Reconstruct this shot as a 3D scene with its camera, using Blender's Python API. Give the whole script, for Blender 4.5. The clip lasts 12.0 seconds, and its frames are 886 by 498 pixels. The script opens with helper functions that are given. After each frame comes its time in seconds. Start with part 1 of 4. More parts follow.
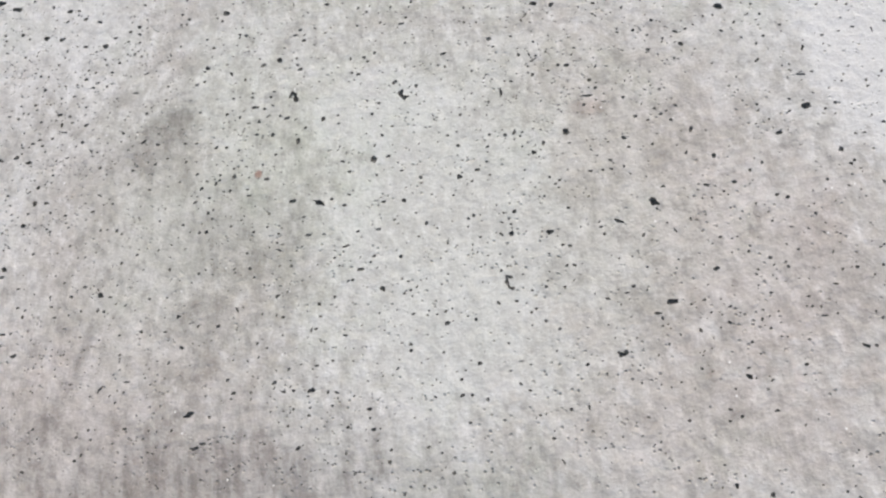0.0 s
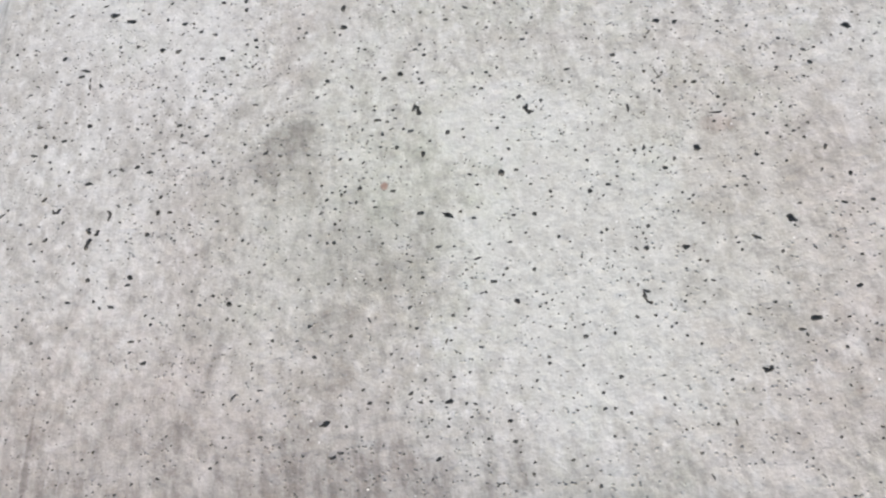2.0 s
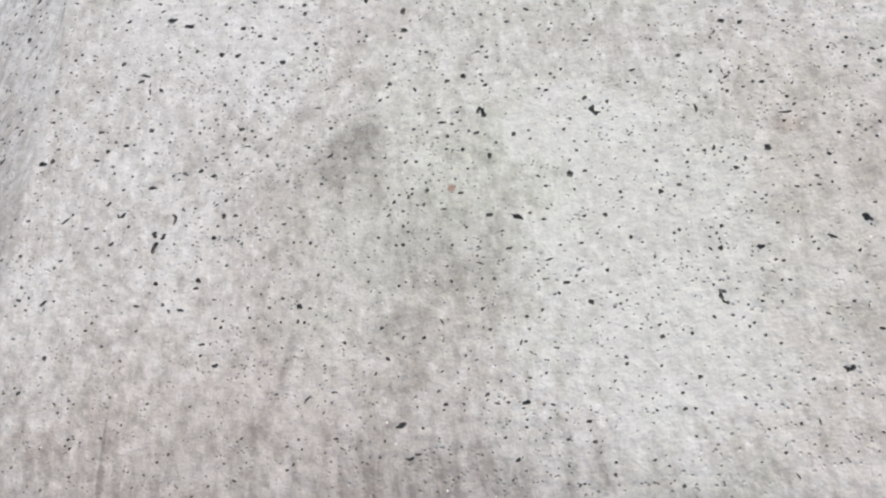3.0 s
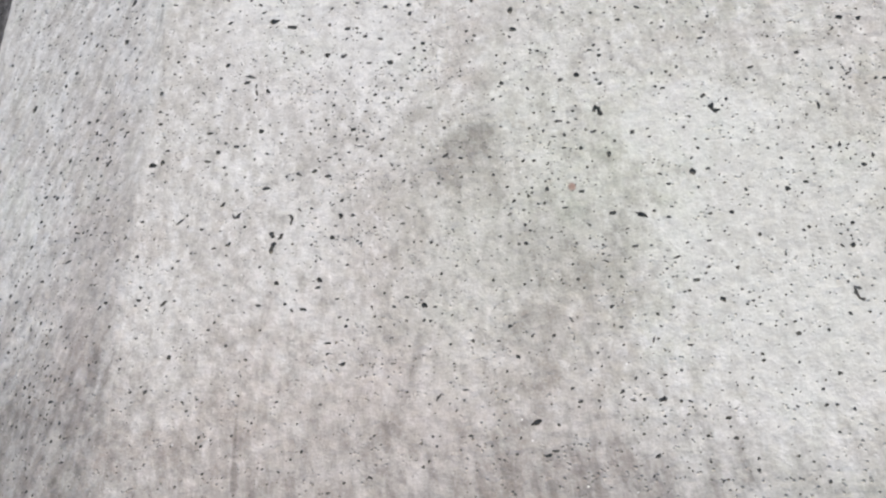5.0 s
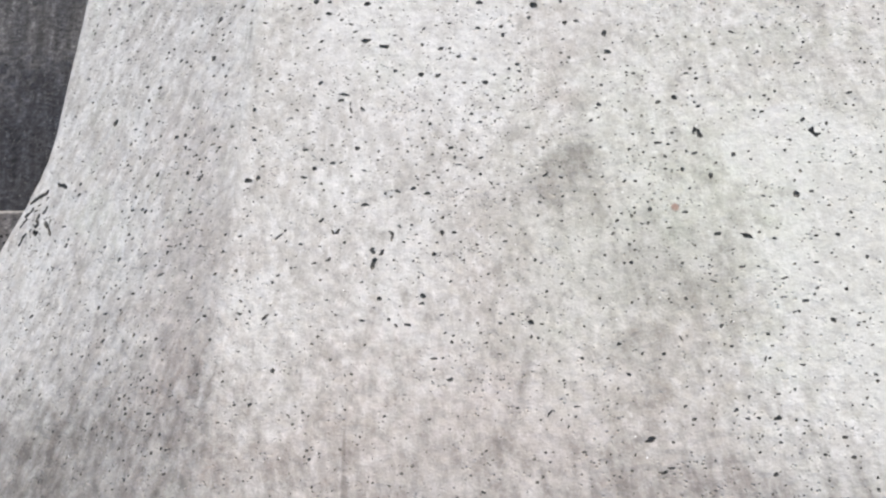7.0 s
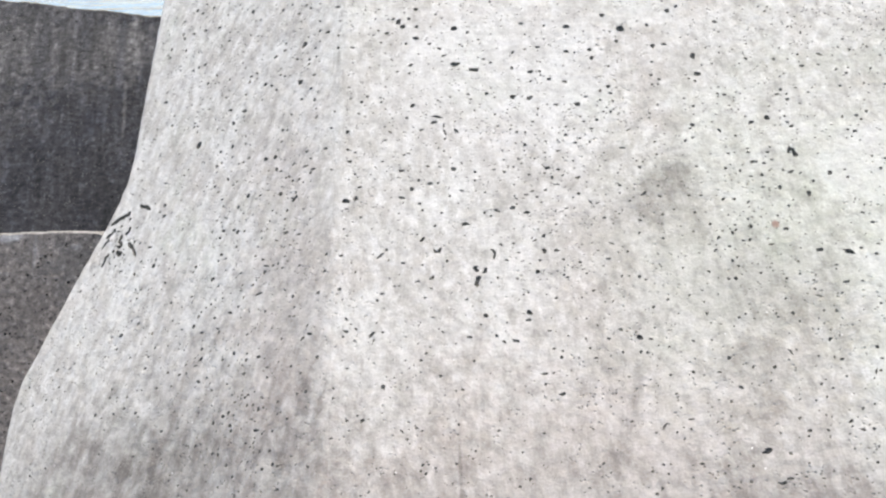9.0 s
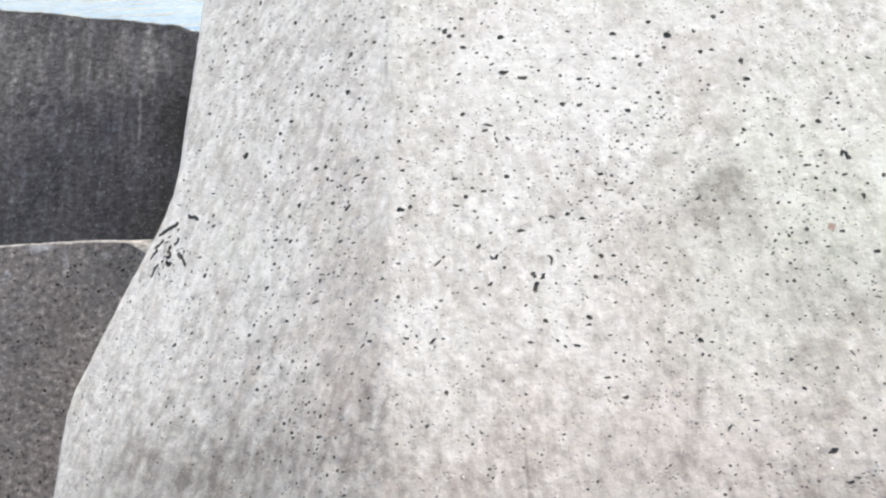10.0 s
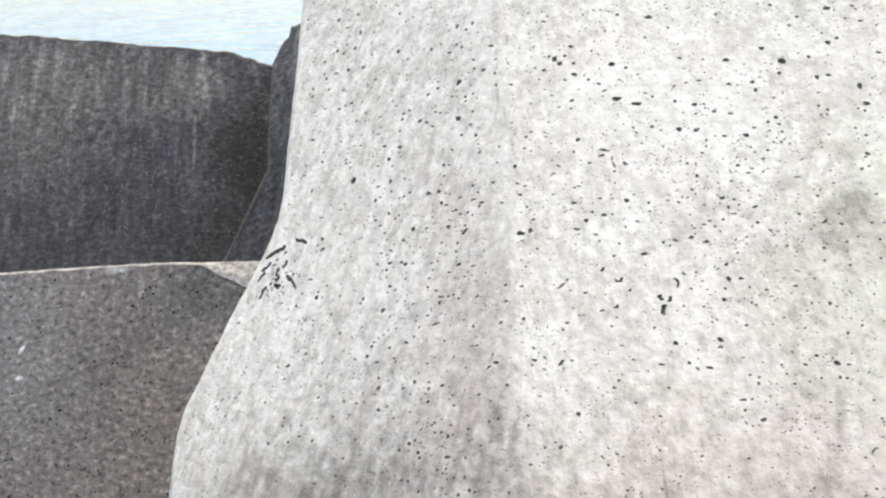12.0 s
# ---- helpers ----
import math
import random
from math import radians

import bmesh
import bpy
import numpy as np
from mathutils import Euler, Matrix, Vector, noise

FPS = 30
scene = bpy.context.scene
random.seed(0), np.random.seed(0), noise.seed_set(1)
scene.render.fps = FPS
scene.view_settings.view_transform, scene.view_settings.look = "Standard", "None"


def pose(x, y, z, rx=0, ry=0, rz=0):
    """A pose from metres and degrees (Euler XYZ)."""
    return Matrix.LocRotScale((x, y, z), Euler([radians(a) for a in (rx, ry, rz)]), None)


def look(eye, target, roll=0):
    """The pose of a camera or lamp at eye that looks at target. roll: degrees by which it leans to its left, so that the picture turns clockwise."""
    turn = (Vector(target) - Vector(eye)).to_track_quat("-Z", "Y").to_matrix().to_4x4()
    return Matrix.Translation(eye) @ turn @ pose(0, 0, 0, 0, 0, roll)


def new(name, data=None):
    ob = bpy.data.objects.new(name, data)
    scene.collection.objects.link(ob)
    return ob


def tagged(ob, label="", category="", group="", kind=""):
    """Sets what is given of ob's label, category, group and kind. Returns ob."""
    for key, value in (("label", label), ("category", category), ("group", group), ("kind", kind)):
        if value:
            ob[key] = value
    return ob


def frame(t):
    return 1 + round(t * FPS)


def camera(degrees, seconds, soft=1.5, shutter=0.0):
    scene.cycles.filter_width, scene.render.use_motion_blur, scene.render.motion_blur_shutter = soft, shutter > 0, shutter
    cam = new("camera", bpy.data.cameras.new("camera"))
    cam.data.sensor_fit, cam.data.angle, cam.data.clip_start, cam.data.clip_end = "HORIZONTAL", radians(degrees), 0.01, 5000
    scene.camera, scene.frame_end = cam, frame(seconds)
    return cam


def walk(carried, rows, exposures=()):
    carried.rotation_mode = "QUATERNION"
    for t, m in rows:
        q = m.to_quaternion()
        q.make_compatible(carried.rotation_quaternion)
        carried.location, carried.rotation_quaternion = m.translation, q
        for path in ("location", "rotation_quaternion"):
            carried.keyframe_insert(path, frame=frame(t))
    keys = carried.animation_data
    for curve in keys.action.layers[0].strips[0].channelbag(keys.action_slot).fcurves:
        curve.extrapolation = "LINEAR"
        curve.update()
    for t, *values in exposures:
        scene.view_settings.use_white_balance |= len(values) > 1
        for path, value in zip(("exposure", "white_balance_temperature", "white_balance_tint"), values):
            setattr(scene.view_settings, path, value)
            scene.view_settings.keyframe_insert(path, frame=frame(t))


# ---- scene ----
cam = camera(60.8, 12.0, 2.4)
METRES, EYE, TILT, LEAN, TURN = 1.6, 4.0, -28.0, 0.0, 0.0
ROWS = [
    (0.0, 0.0, 0.0, 0.0, -0.0, 0.0, -0.0),
    (0.5, -0.0392, -0.0025, -0.0005, 0.06, 0.12, -0.17),
    (1.0, -0.0822, -0.0043, -0.0026, 0.2, 0.37, -0.56),
    (1.5, -0.1195, -0.0063, -0.0033, 0.31, 0.73, -0.84),
    (2.0, -0.1629, -0.0084, -0.0016, 0.59, 0.99, -0.71),
    (2.5, -0.2059, -0.0108, -0.0028, 0.84, 1.34, -0.49),
    (3.0, -0.2498, -0.0129, -0.0026, 1.07, 1.11, -0.35),
    (3.5, -0.2922, -0.0166, 0.0006, 1.29, 0.79, -0.25),
    (5.5, -0.4505, -0.0314, 0.0069, 1.79, 0.54, 0.08),
    (6.0, -0.4917, -0.0368, 0.009, 1.75, 0.69, -0.25),
    (6.5, -0.5269, -0.0415, 0.0095, 1.68, 1.01, -0.51),
    (7.0, -0.5663, -0.0482, 0.0096, 1.49, 1.58, -0.65),
    (9.0, -0.731, -0.0829, 0.0116, 1.29, 2.75, -0.17),
    (9.5, -0.7756, -0.0926, 0.0153, 1.44, 2.69, 0.35),
    (10.0, -0.8187, -0.1038, 0.0212, 1.57, 2.83, 0.7),
    (10.5, -0.8578, -0.1153, 0.025, 2.01, 3.31, 1.25),
    (11.0, -0.9033, -0.1241, 0.0255, 2.72, 3.77, 1.58),
    (11.5, -0.9463, -0.1302, 0.0242, 3.14, 4.05, 1.19),
    (12.0, -0.9867, -0.1367, 0.0239, 3.41, 4.49, 0.59),
]

EXPOSURES = [(0.0, 0.78, 7950, 8), (3.5, 0.90, 7950, 8), (5.8, 0.92, 7950, 8), (7.0, 1.06, 7950, 8), (9.0, 1.23, 7950, 7), (10.5, 1.30, 7950, 6), (12.0, 1.36, 8080, 5)]
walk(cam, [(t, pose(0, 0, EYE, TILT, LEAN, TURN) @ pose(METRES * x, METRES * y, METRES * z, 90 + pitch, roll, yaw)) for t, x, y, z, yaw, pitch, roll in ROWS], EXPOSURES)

# ---- sky and light: a bright, thinly overcast day ----
world = bpy.data.worlds.new("sky")
scene.world = world
world.use_nodes = True
SUN_HEIGHT, SUN_SIDE = 63.0, 12.0
wn = world.node_tree
sky = wn.nodes.new("ShaderNodeTexSky")
sky.sky_type, sky.sun_disc = "NISHITA", False
sky.sun_elevation, sky.sun_rotation = radians(SUN_HEIGHT), radians(SUN_SIDE)
sky.dust_density, sky.air_density, sky.ozone_density = 2.5, 0.8, 1.0
back = wn.nodes["Background"]
wn.links.new(sky.outputs["Color"], back.inputs["Color"])
back.inputs["Strength"].default_value = 0.15
sun = new("sun", bpy.data.lights.new("sun", "SUN"))
sun.data.energy, sun.data.angle, sun.data.color = 2.0, radians(30), (1.0, 0.96, 0.92)
h, a = radians(SUN_HEIGHT), radians(SUN_SIDE)
sun.matrix_world = look((0, 0, 0), (-math.sin(a) * math.cos(h), -math.cos(a) * math.cos(h), -math.sin(h)))


# ---- materials ----
class Shade:
    """A node material, written step by step."""

    def __init__(self, name, rough=0.9):
        self.mat = bpy.data.materials.new(name)
        self.mat.use_nodes = True
        self.tree = self.mat.node_tree
        self.bsdf = self.tree.nodes["Principled BSDF"]
        self.bsdf.inputs["Roughness"].default_value = rough
        self.bsdf.inputs["Specular IOR Level"].default_value = 0.3
        self.coords = self.add("ShaderNodeTexCoord").outputs["Object"]

    def add(self, kind):
        return self.tree.nodes.new(kind)

    def put(self, socket, value):
        if isinstance(value, bpy.types.NodeSocket):
            self.tree.links.new(value, socket)
        else:
            socket.default_value = value

    def at(self, place=(0, 0, 0), scale=(1, 1, 1), turn=0.0, source=None):
        node = self.add("ShaderNodeMapping")
        node.vector_type = "TEXTURE"
        self.put(node.inputs["Vector"], source or self.coords)
        node.inputs["Location"].default_value = place
        node.inputs["Rotation"].default_value = (0, 0, radians(turn))
        node.inputs["Scale"].default_value = scale
        return node.outputs["Vector"]

    def noise(self, size, detail=4.0, rough=0.55, where=None, twist=0.0):
        node = self.add("ShaderNodeTexNoise")
        self.put(node.inputs["Vector"], where or self.coords)
        node.inputs["Scale"].default_value = 1.0 / size
        node.inputs["Detail"].default_value = detail
        node.inputs["Roughness"].default_value = rough
        node.inputs["Distortion"].default_value = twist
        return node.outputs["Fac"]

    def cells(self, size, where=None, chance=1.0):
        node = self.add("ShaderNodeTexVoronoi")
        self.put(node.inputs["Vector"], where or self.coords)
        node.inputs["Scale"].default_value = 1.0 / size
        node.inputs["Randomness"].default_value = chance
        return node.outputs["Distance"], node.outputs["Color"]

    def ramp(self, value, low, high, a=0.0, b=1.0):
        node = self.add("ShaderNodeMapRange")
        node.interpolation_type = "SMOOTHSTEP"
        for socket, v in zip(node.inputs[:5], (value, low, high, a, b)):
            self.put(socket, v)
        return node.outputs["Result"]

    def math(self, how, a, b=0.0):
        node = self.add("ShaderNodeMath")
        node.operation = how
        self.put(node.inputs[0], a), self.put(node.inputs[1], b)
        return node.outputs["Value"]

    def mix(self, amount, a, b, how="MIX"):
        node = self.add("ShaderNodeMix")
        node.data_type, node.blend_type = "RGBA", how
        for socket, v in ((node.inputs["Factor"], amount), (node.inputs[6], a), (node.inputs[7], b)):
            self.put(socket, (*v, 1) if isinstance(v, tuple) else v)
        return node.outputs[2]

    def length(self, vector):
        node = self.add("ShaderNodeVectorMath")
        node.operation = "LENGTH"
        self.put(node.inputs[0], vector)
        return node.outputs["Value"]

    def patch(self, x, y, wide, high, turn=0.0, soft=0.6, ragged=0.5, grain=0.05):
        """A ragged patch on the face: 1 in its middle, 0 outside."""
        flat = self.add("ShaderNodeVectorMath")
        flat.operation = "MULTIPLY"
        self.put(flat.inputs[0], self.at((x, y, 0), (wide, high, 1), turn))
        flat.inputs[1].default_value = (1, 1, 0)
        far = self.length(flat.outputs["Vector"])
        wobble = self.math("MULTIPLY", self.math("SUBTRACT", self.noise(grain, 5.0, 0.65), 0.5), 2.6 * ragged)
        return self.ramp(self.math("ADD", far, wobble), 1.0 - soft, 1.0 + soft, 1.0, 0.0)

    def bump(self, height, depth, strength=1.0):
        node = self.add("ShaderNodeBump")
        node.inputs["Strength"].default_value = strength
        node.inputs["Distance"].default_value = depth
        self.put(node.inputs["Height"], height)
        if self.bsdf.inputs["Normal"].links:
            self.put(node.inputs["Normal"], self.bsdf.inputs["Normal"].links[0].from_socket)
        self.put(self.bsdf.inputs["Normal"], node.outputs["Normal"])

    def done(self, colour):
        self.put(self.bsdf.inputs["Base Color"], colour)
        return self.mat


def pale_concrete():
    s = Shade("pale_concrete", 0.92)
    along = s.add("ShaderNodeSeparateXYZ")
    s.put(along.inputs[0], s.coords)
    on_side = s.ramp(along.outputs["X"], -0.05, 0.04, 1.0, 0.0)
    flow = s.mix(s.ramp(along.outputs["X"], 0.025, 0.035, 1.0, 0.0), s.at(scale=(1, 1.7, 1)), s.at(scale=(1.05, 2.0, 1), turn=-24))
    wash = s.noise(0.32, 6, 0.6, twist=0.4)
    mottle = s.noise(0.045, 5, 0.65, flow)
    blot = s.noise(0.022, 3, 0.55, s.at((2, 6, 1), source=flow))
    grain = s.noise(0.006, 3, 0.6)
    c = s.mix(s.ramp(wash, 0.36, 0.66), (0.50, 0.486, 0.466), (0.62, 0.624, 0.61))
    c = s.mix(s.ramp(s.noise(0.22, 5, 0.6, s.at((3, 1, 0))), 0.48, 0.72, 0, 0.6), c, (0.54, 0.50, 0.475))
    c = s.mix(s.ramp(s.noise(0.3, 4, 0.6, s.at((7, 4, 2))), 0.5, 0.72, 0, 0.6), c, (0.525, 0.555, 0.505))
    c = s.mix(s.ramp(mottle, 0.45, 0.70, 0.0, 0.65), c, (0.70, 0.70, 0.695))
    c = s.mix(s.ramp(mottle, 0.30, 0.48, 0.6, 0.0), c, (0.37, 0.355, 0.335))
    c = s.mix(s.ramp(blot, 0.50, 0.72, 0.0, 0.85), c, (0.72, 0.715, 0.71))
    c = s.mix(s.ramp(blot, 0.28, 0.48, 0.7, 0.0), c, (0.37, 0.355, 0.345))
    smudge = s.noise(0.016, 4, 0.7, s.at((9, 2, 4)))
    c = s.mix(s.math("MULTIPLY", s.ramp(smudge, 0.54, 0.74, 0, 0.55), s.ramp(s.noise(0.2, 3, 0.6, s.at((1, 8, 3))), 0.38, 0.6, 0.35, 1.0)), c, (0.30, 0.295, 0.28))
    drift = s.noise(0.085, 5, 0.62, s.at((6, 3, 8), scale=(1, 1.35, 1)), 0.5)
    c = s.mix(s.ramp(drift, 0.50, 0.70, 0, 0.5), c, (0.80, 0.785, 0.765), "MULTIPLY")
    c = s.mix(s.ramp(drift, 0.30, 0.48, 0.5, 0), c, (0.70, 0.702, 0.70))
    # runs of dirt down the front, and rubbed slantwise on the side
    runs = s.noise(0.028, 5, 0.6, s.at(scale=(1, 5, 1), turn=6))
    low = s.ramp(s.math("ADD", along.outputs["Y"], s.math("MULTIPLY", s.noise(0.25), 0.5)), -0.42, 0.0, 1.0, 0.25)
    front_runs = s.math("MULTIPLY", s.math("SUBTRACT", 1.0, on_side), low)
    c = s.mix(s.math("MULTIPLY", front_runs, s.ramp(runs, 0.50, 0.72, 0, 0.55)), c, (0.34, 0.325, 0.31))
    c = s.mix(s.math("MULTIPLY", front_runs, s.ramp(runs, 0.28, 0.46, 0.4, 0.0)), c, (0.68, 0.675, 0.67))
    rub = s.noise(0.042, 2.5, 0.45, s.at(scale=(1, 2.4, 1), turn=-22))
    c = s.mix(s.math("MULTIPLY", on_side, s.ramp(rub, 0.50, 0.72, 0, 0.42)), c, (0.37, 0.345, 0.335))
    c = s.mix(s.math("MULTIPLY", on_side, s.ramp(rub, 0.28, 0.46, 0.34, 0.0)), c, (0.70, 0.69, 0.68))
    # stains of their own shape; broad darker patches low down and by the fold
    stain_dark = (0.46, 0.435, 0.425)
    for x, y, w, hgt, turn, much in (
        (0.89, 0.15, 0.10, 0.06, 30, 0.5), (0.95, 0.22, 0.05, 0.05, 0, 0.4), (1.10, -0.13, 0.16, 0.13, -20, 0.4), (1.02, -0.30, 0.07, 0.06, 0, 0.35),
        (1.10, -0.65, 0.26, 0.13, -6, 0.72), (0.765, -0.33, 0.012, 0.07, -14, 0.45), (0.71, -0.46, 0.02, 0.08, -18, 0.3),
        (-0.70, -0.56, 0.50, 0.32, 8, 0.66), (-0.45, -0.64, 0.55, 0.32, 0, 0.45), (0.85, -0.60, 0.34, 0.2, -10, 0.2), (-0.42, -0.40, 0.34, 0.26, 12, 0.32), (-0.20, -0.62, 0.28, 0.26, 0, 0.25), (0.30, -0.72, 0.30, 0.22, 0, 0.3), (0.62, -0.72, 0.34, 0.16, 0, 0.2), (-0.36, 0.03, 0.16, 0.10, 20, 0.25), (-0.04, -0.28, 0.018, 0.05, 0, 0.5), (-0.10, -0.15, 0.10, 0.30, 0, 0.12),
        (-0.85, -0.38, 0.32, 0.2, -15, 0.35), (0.345, -0.47, 0.004, 0.07, -2, 0.5), (0.349, -0.56, 0.008, 0.05, 0, 0.8), (0.044, 0.76, 0.006, 0.03, 0, 0.5), (-0.012, -0.33, 0.014, 0.05, -10, 0.6), (-0.07, -0.05, 0.10, 0.5, 2, 0.12), (1.6, -0.68, 0.3, 0.06, -8, 0.35), (0.9, -0.05, 0.2, 0.25, 0, 0.12),
    ):
        drip = (s.ramp(runs, 0.36, 0.64, 0.55, 1.0) if x > 0 else s.ramp(rub, 0.34, 0.64, 0.65, 1.0)) if w > 0.1 else 1.0
        c = s.mix(s.math("MULTIPLY", s.math("MULTIPLY", s.patch(x, y, w, hgt, turn, 0.85 if w > 0.2 else 0.6, 0.8, 0.05), drip), much), c, stain_dark, "MULTIPLY")
    tan = (0.82, 0.73, 0.70)
    for x, y, w, hgt, turn, much in ((2.20, -0.30, 0.20, 0.22, 20, 0.4), (2.0, 0.0, 0.16, 0.25, 0, 0.25), (1.88, 0.08, 0.035, 0.02, -15, 0.7), (0.75, -0.25, 0.38, 0.40, 0, 0.22), (1.95, -0.2, 0.3, 0.6, 10, 0.18), (0.62, -0.60, 0.55, 0.30, 0, 0.36), (-0.12, 0.2, 0.14, 0.5, 4, 0.25), (-0.12, -0.3, 0.14, 0.4, 4, 0.25), (0.25, -0.35, 0.25, 0.25, 0, 0.2), (2.0, -0.6, 0.3, 0.1, 0, 0.35)):
        c = s.mix(s.math("MULTIPLY", s.patch(x, y, w, hgt, turn, 0.6, 0.8, 0.04), much), c, tan, "MULTIPLY")
    c = s.mix(s.math("MULTIPLY", s.patch(1.145, 0.031, 0.009, 0.010, 0, 0.4, 0.3, 0.01), 0.8), c, (0.32, 0.17, 0.14))
    for x, y, w, hgt, turn, much in ((2.50, 0.12, 0.17, 0.27, 12, 0.8), (1.42, 0.16, 0.15, 0.10, 0, 0.55), (1.55, -0.20, 0.24, 0.36, 0, 0.4), (0.5, 0.6, 0.3, 0.3, 0, 0.3)):
        c = s.mix(s.math("MULTIPLY", s.patch(x, y, w, hgt, turn, 0.22, 0.55, 0.06), much), c, (0.71, 0.715, 0.72))
    for x, y, w, hgt, much in ((1.65, -0.12, 0.40, 0.42, 0.34), (1.05, 0.0, 0.3, 0.35, 0.4), (1.3, 0.3, 0.3, 0.3, 0.15)):
        c = s.mix(s.math("MULTIPLY", s.patch(x, y, w, hgt, 0, 0.6, 0.7, 0.08), much), c, (0.90, 0.95, 0.86), "MULTIPLY")
    # fine pores and sparkling sand
    near, tint = s.cells(0.014)
    pore = s.math("MULTIPLY", s.ramp(near, 0.10, 0.26, 1.0, 0.0), s.ramp(s.noise(0.09, 3, 0.6, s.at((5, 5, 5))), 0.46, 0.62))
    c = s.mix(s.math("MULTIPLY", pore, 0.55), c, (0.12, 0.12, 0.112))
    sand, _ = s.cells(0.05, s.at((1, 2, 3)))
    c = s.mix(s.ramp(sand, 0.03, 0.055, 0.9, 0.0), c, (0.9, 0.9, 0.9))
    c = s.mix(s.ramp(grain, 0.3, 0.55, 0.18, 0.0), c, (0.30, 0.29, 0.28))
    c = s.mix(s.ramp(grain, 0.5, 0.75, 0.0, 0.2), c, (0.75, 0.745, 0.74))
    s.bump(s.noise(0.028, 4, 0.55), 0.0045)
    s.bump(s.math("MULTIPLY", rub, on_side), 0.007)
    s.bump(grain, 0.0008)
    s.bump(s.math("MULTIPLY", pore, -1.0), 0.003)
    return s.done(c)


def dark_concrete(name, low, high, warm, streak, lean, drawn, cloudy, grit, marks=()):
    """marks: x, y, width, height, turn, strength and tone of stains and of painted shade."""
    s = Shade(name, 0.85)
    c = s.mix(s.ramp(s.noise(0.5, 6, 0.65), 0.35, 0.68), low, high)
    c = s.mix(s.ramp(s.noise(0.8, 5, 0.6, s.at((4, 2, 0))), 0.48, 0.7, 0, 0.45), c, warm)
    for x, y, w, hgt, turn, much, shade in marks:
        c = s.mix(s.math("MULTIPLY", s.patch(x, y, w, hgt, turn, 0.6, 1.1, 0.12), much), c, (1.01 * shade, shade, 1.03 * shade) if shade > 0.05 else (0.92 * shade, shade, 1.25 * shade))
    runs = s.noise(0.11, 6, 0.62, s.at(scale=(1, 7, 1), turn=lean), 0.2)
    cloud = s.noise(0.085, 6, 0.68, s.at((1, 7, 2), scale=(1, drawn, 1), turn=lean))
    speck = s.noise(grit, 5, 0.74, s.at(scale=(1.25, 1, 1)))
    for value, low_to, high_to, much in ((runs, 0.34, 2.1, streak), (cloud, 0.5, 1.8, cloudy), (speck, 0.26, 2.3, 0.95)):
        c = s.mix(s.ramp(value, 0.50, 0.70, 0, much), c, (high_to, high_to, high_to), "MULTIPLY")
        c = s.mix(s.ramp(value, 0.30, 0.50, much, 0), c, (low_to, low_to, low_to), "MULTIPLY")
    fleck = s.math("MULTIPLY", s.ramp(s.noise(0.02, 1, 0.5, s.at((2, 1, 3))), 0.665, 0.72), s.ramp(s.noise(0.3, 3), 0.40, 0.55))
    c = s.mix(s.math("MULTIPLY", fleck, 0.5), c, (0.38, 0.38, 0.39))
    pit, _ = s.cells(0.05, s.at((3, 1, 4), scale=(1.5, 1, 1)))
    c = s.mix(s.math("MULTIPLY", s.ramp(pit, 0.12, 0.3, 1.0, 0.0), s.ramp(s.noise(0.12, 2, 0.5, s.at((8, 3, 1))), 0.46, 0.6, 0, 0.8)), c, tuple(0.3 * v for v in low))
    s.bump(s.noise(0.06, 6, 0.7), 0.006)
    s.bump(speck, 0.003)
    s.bump(pit, 0.004)
    return s.done(c)


def plain_mottled(name, a, b, size, rough=0.9, depth=0.002):
    s = Shade(name, rough)
    c = s.mix(s.ramp(s.noise(size, 5, 0.65), 0.3, 0.7), a, b)
    s.bump(s.noise(size * 0.4, 5, 0.7), depth)
    return s.done(c)


def sea_water():
    s = Shade("sea_water", 0.06)
    s.bsdf.inputs["IOR"].default_value = 1.333
    s.bsdf.inputs["Specular IOR Level"].default_value = 0.17
    c = s.mix(s.ramp(s.noise(9.0, 3), 0.35, 0.7), (0.085, 0.165, 0.28), (0.11, 0.20, 0.315))
    s.bump(s.noise(1.1, 3, 0.5, s.at(scale=(2.2, 1, 1), turn=4)), 0.2, 0.7)
    s.bump(s.noise(0.35, 2, 0.5, s.at(scale=(1.8, 1, 1), turn=-6)), 0.03, 0.5)
    return s.done(c)


PALE = pale_concrete()
# much darker than the face: shade inside the holes, put into their colour
PALE_HOLE_SHADE = plain_mottled("void_shade", (0.05, 0.05, 0.046), (0.21, 0.20, 0.185), 0.006)
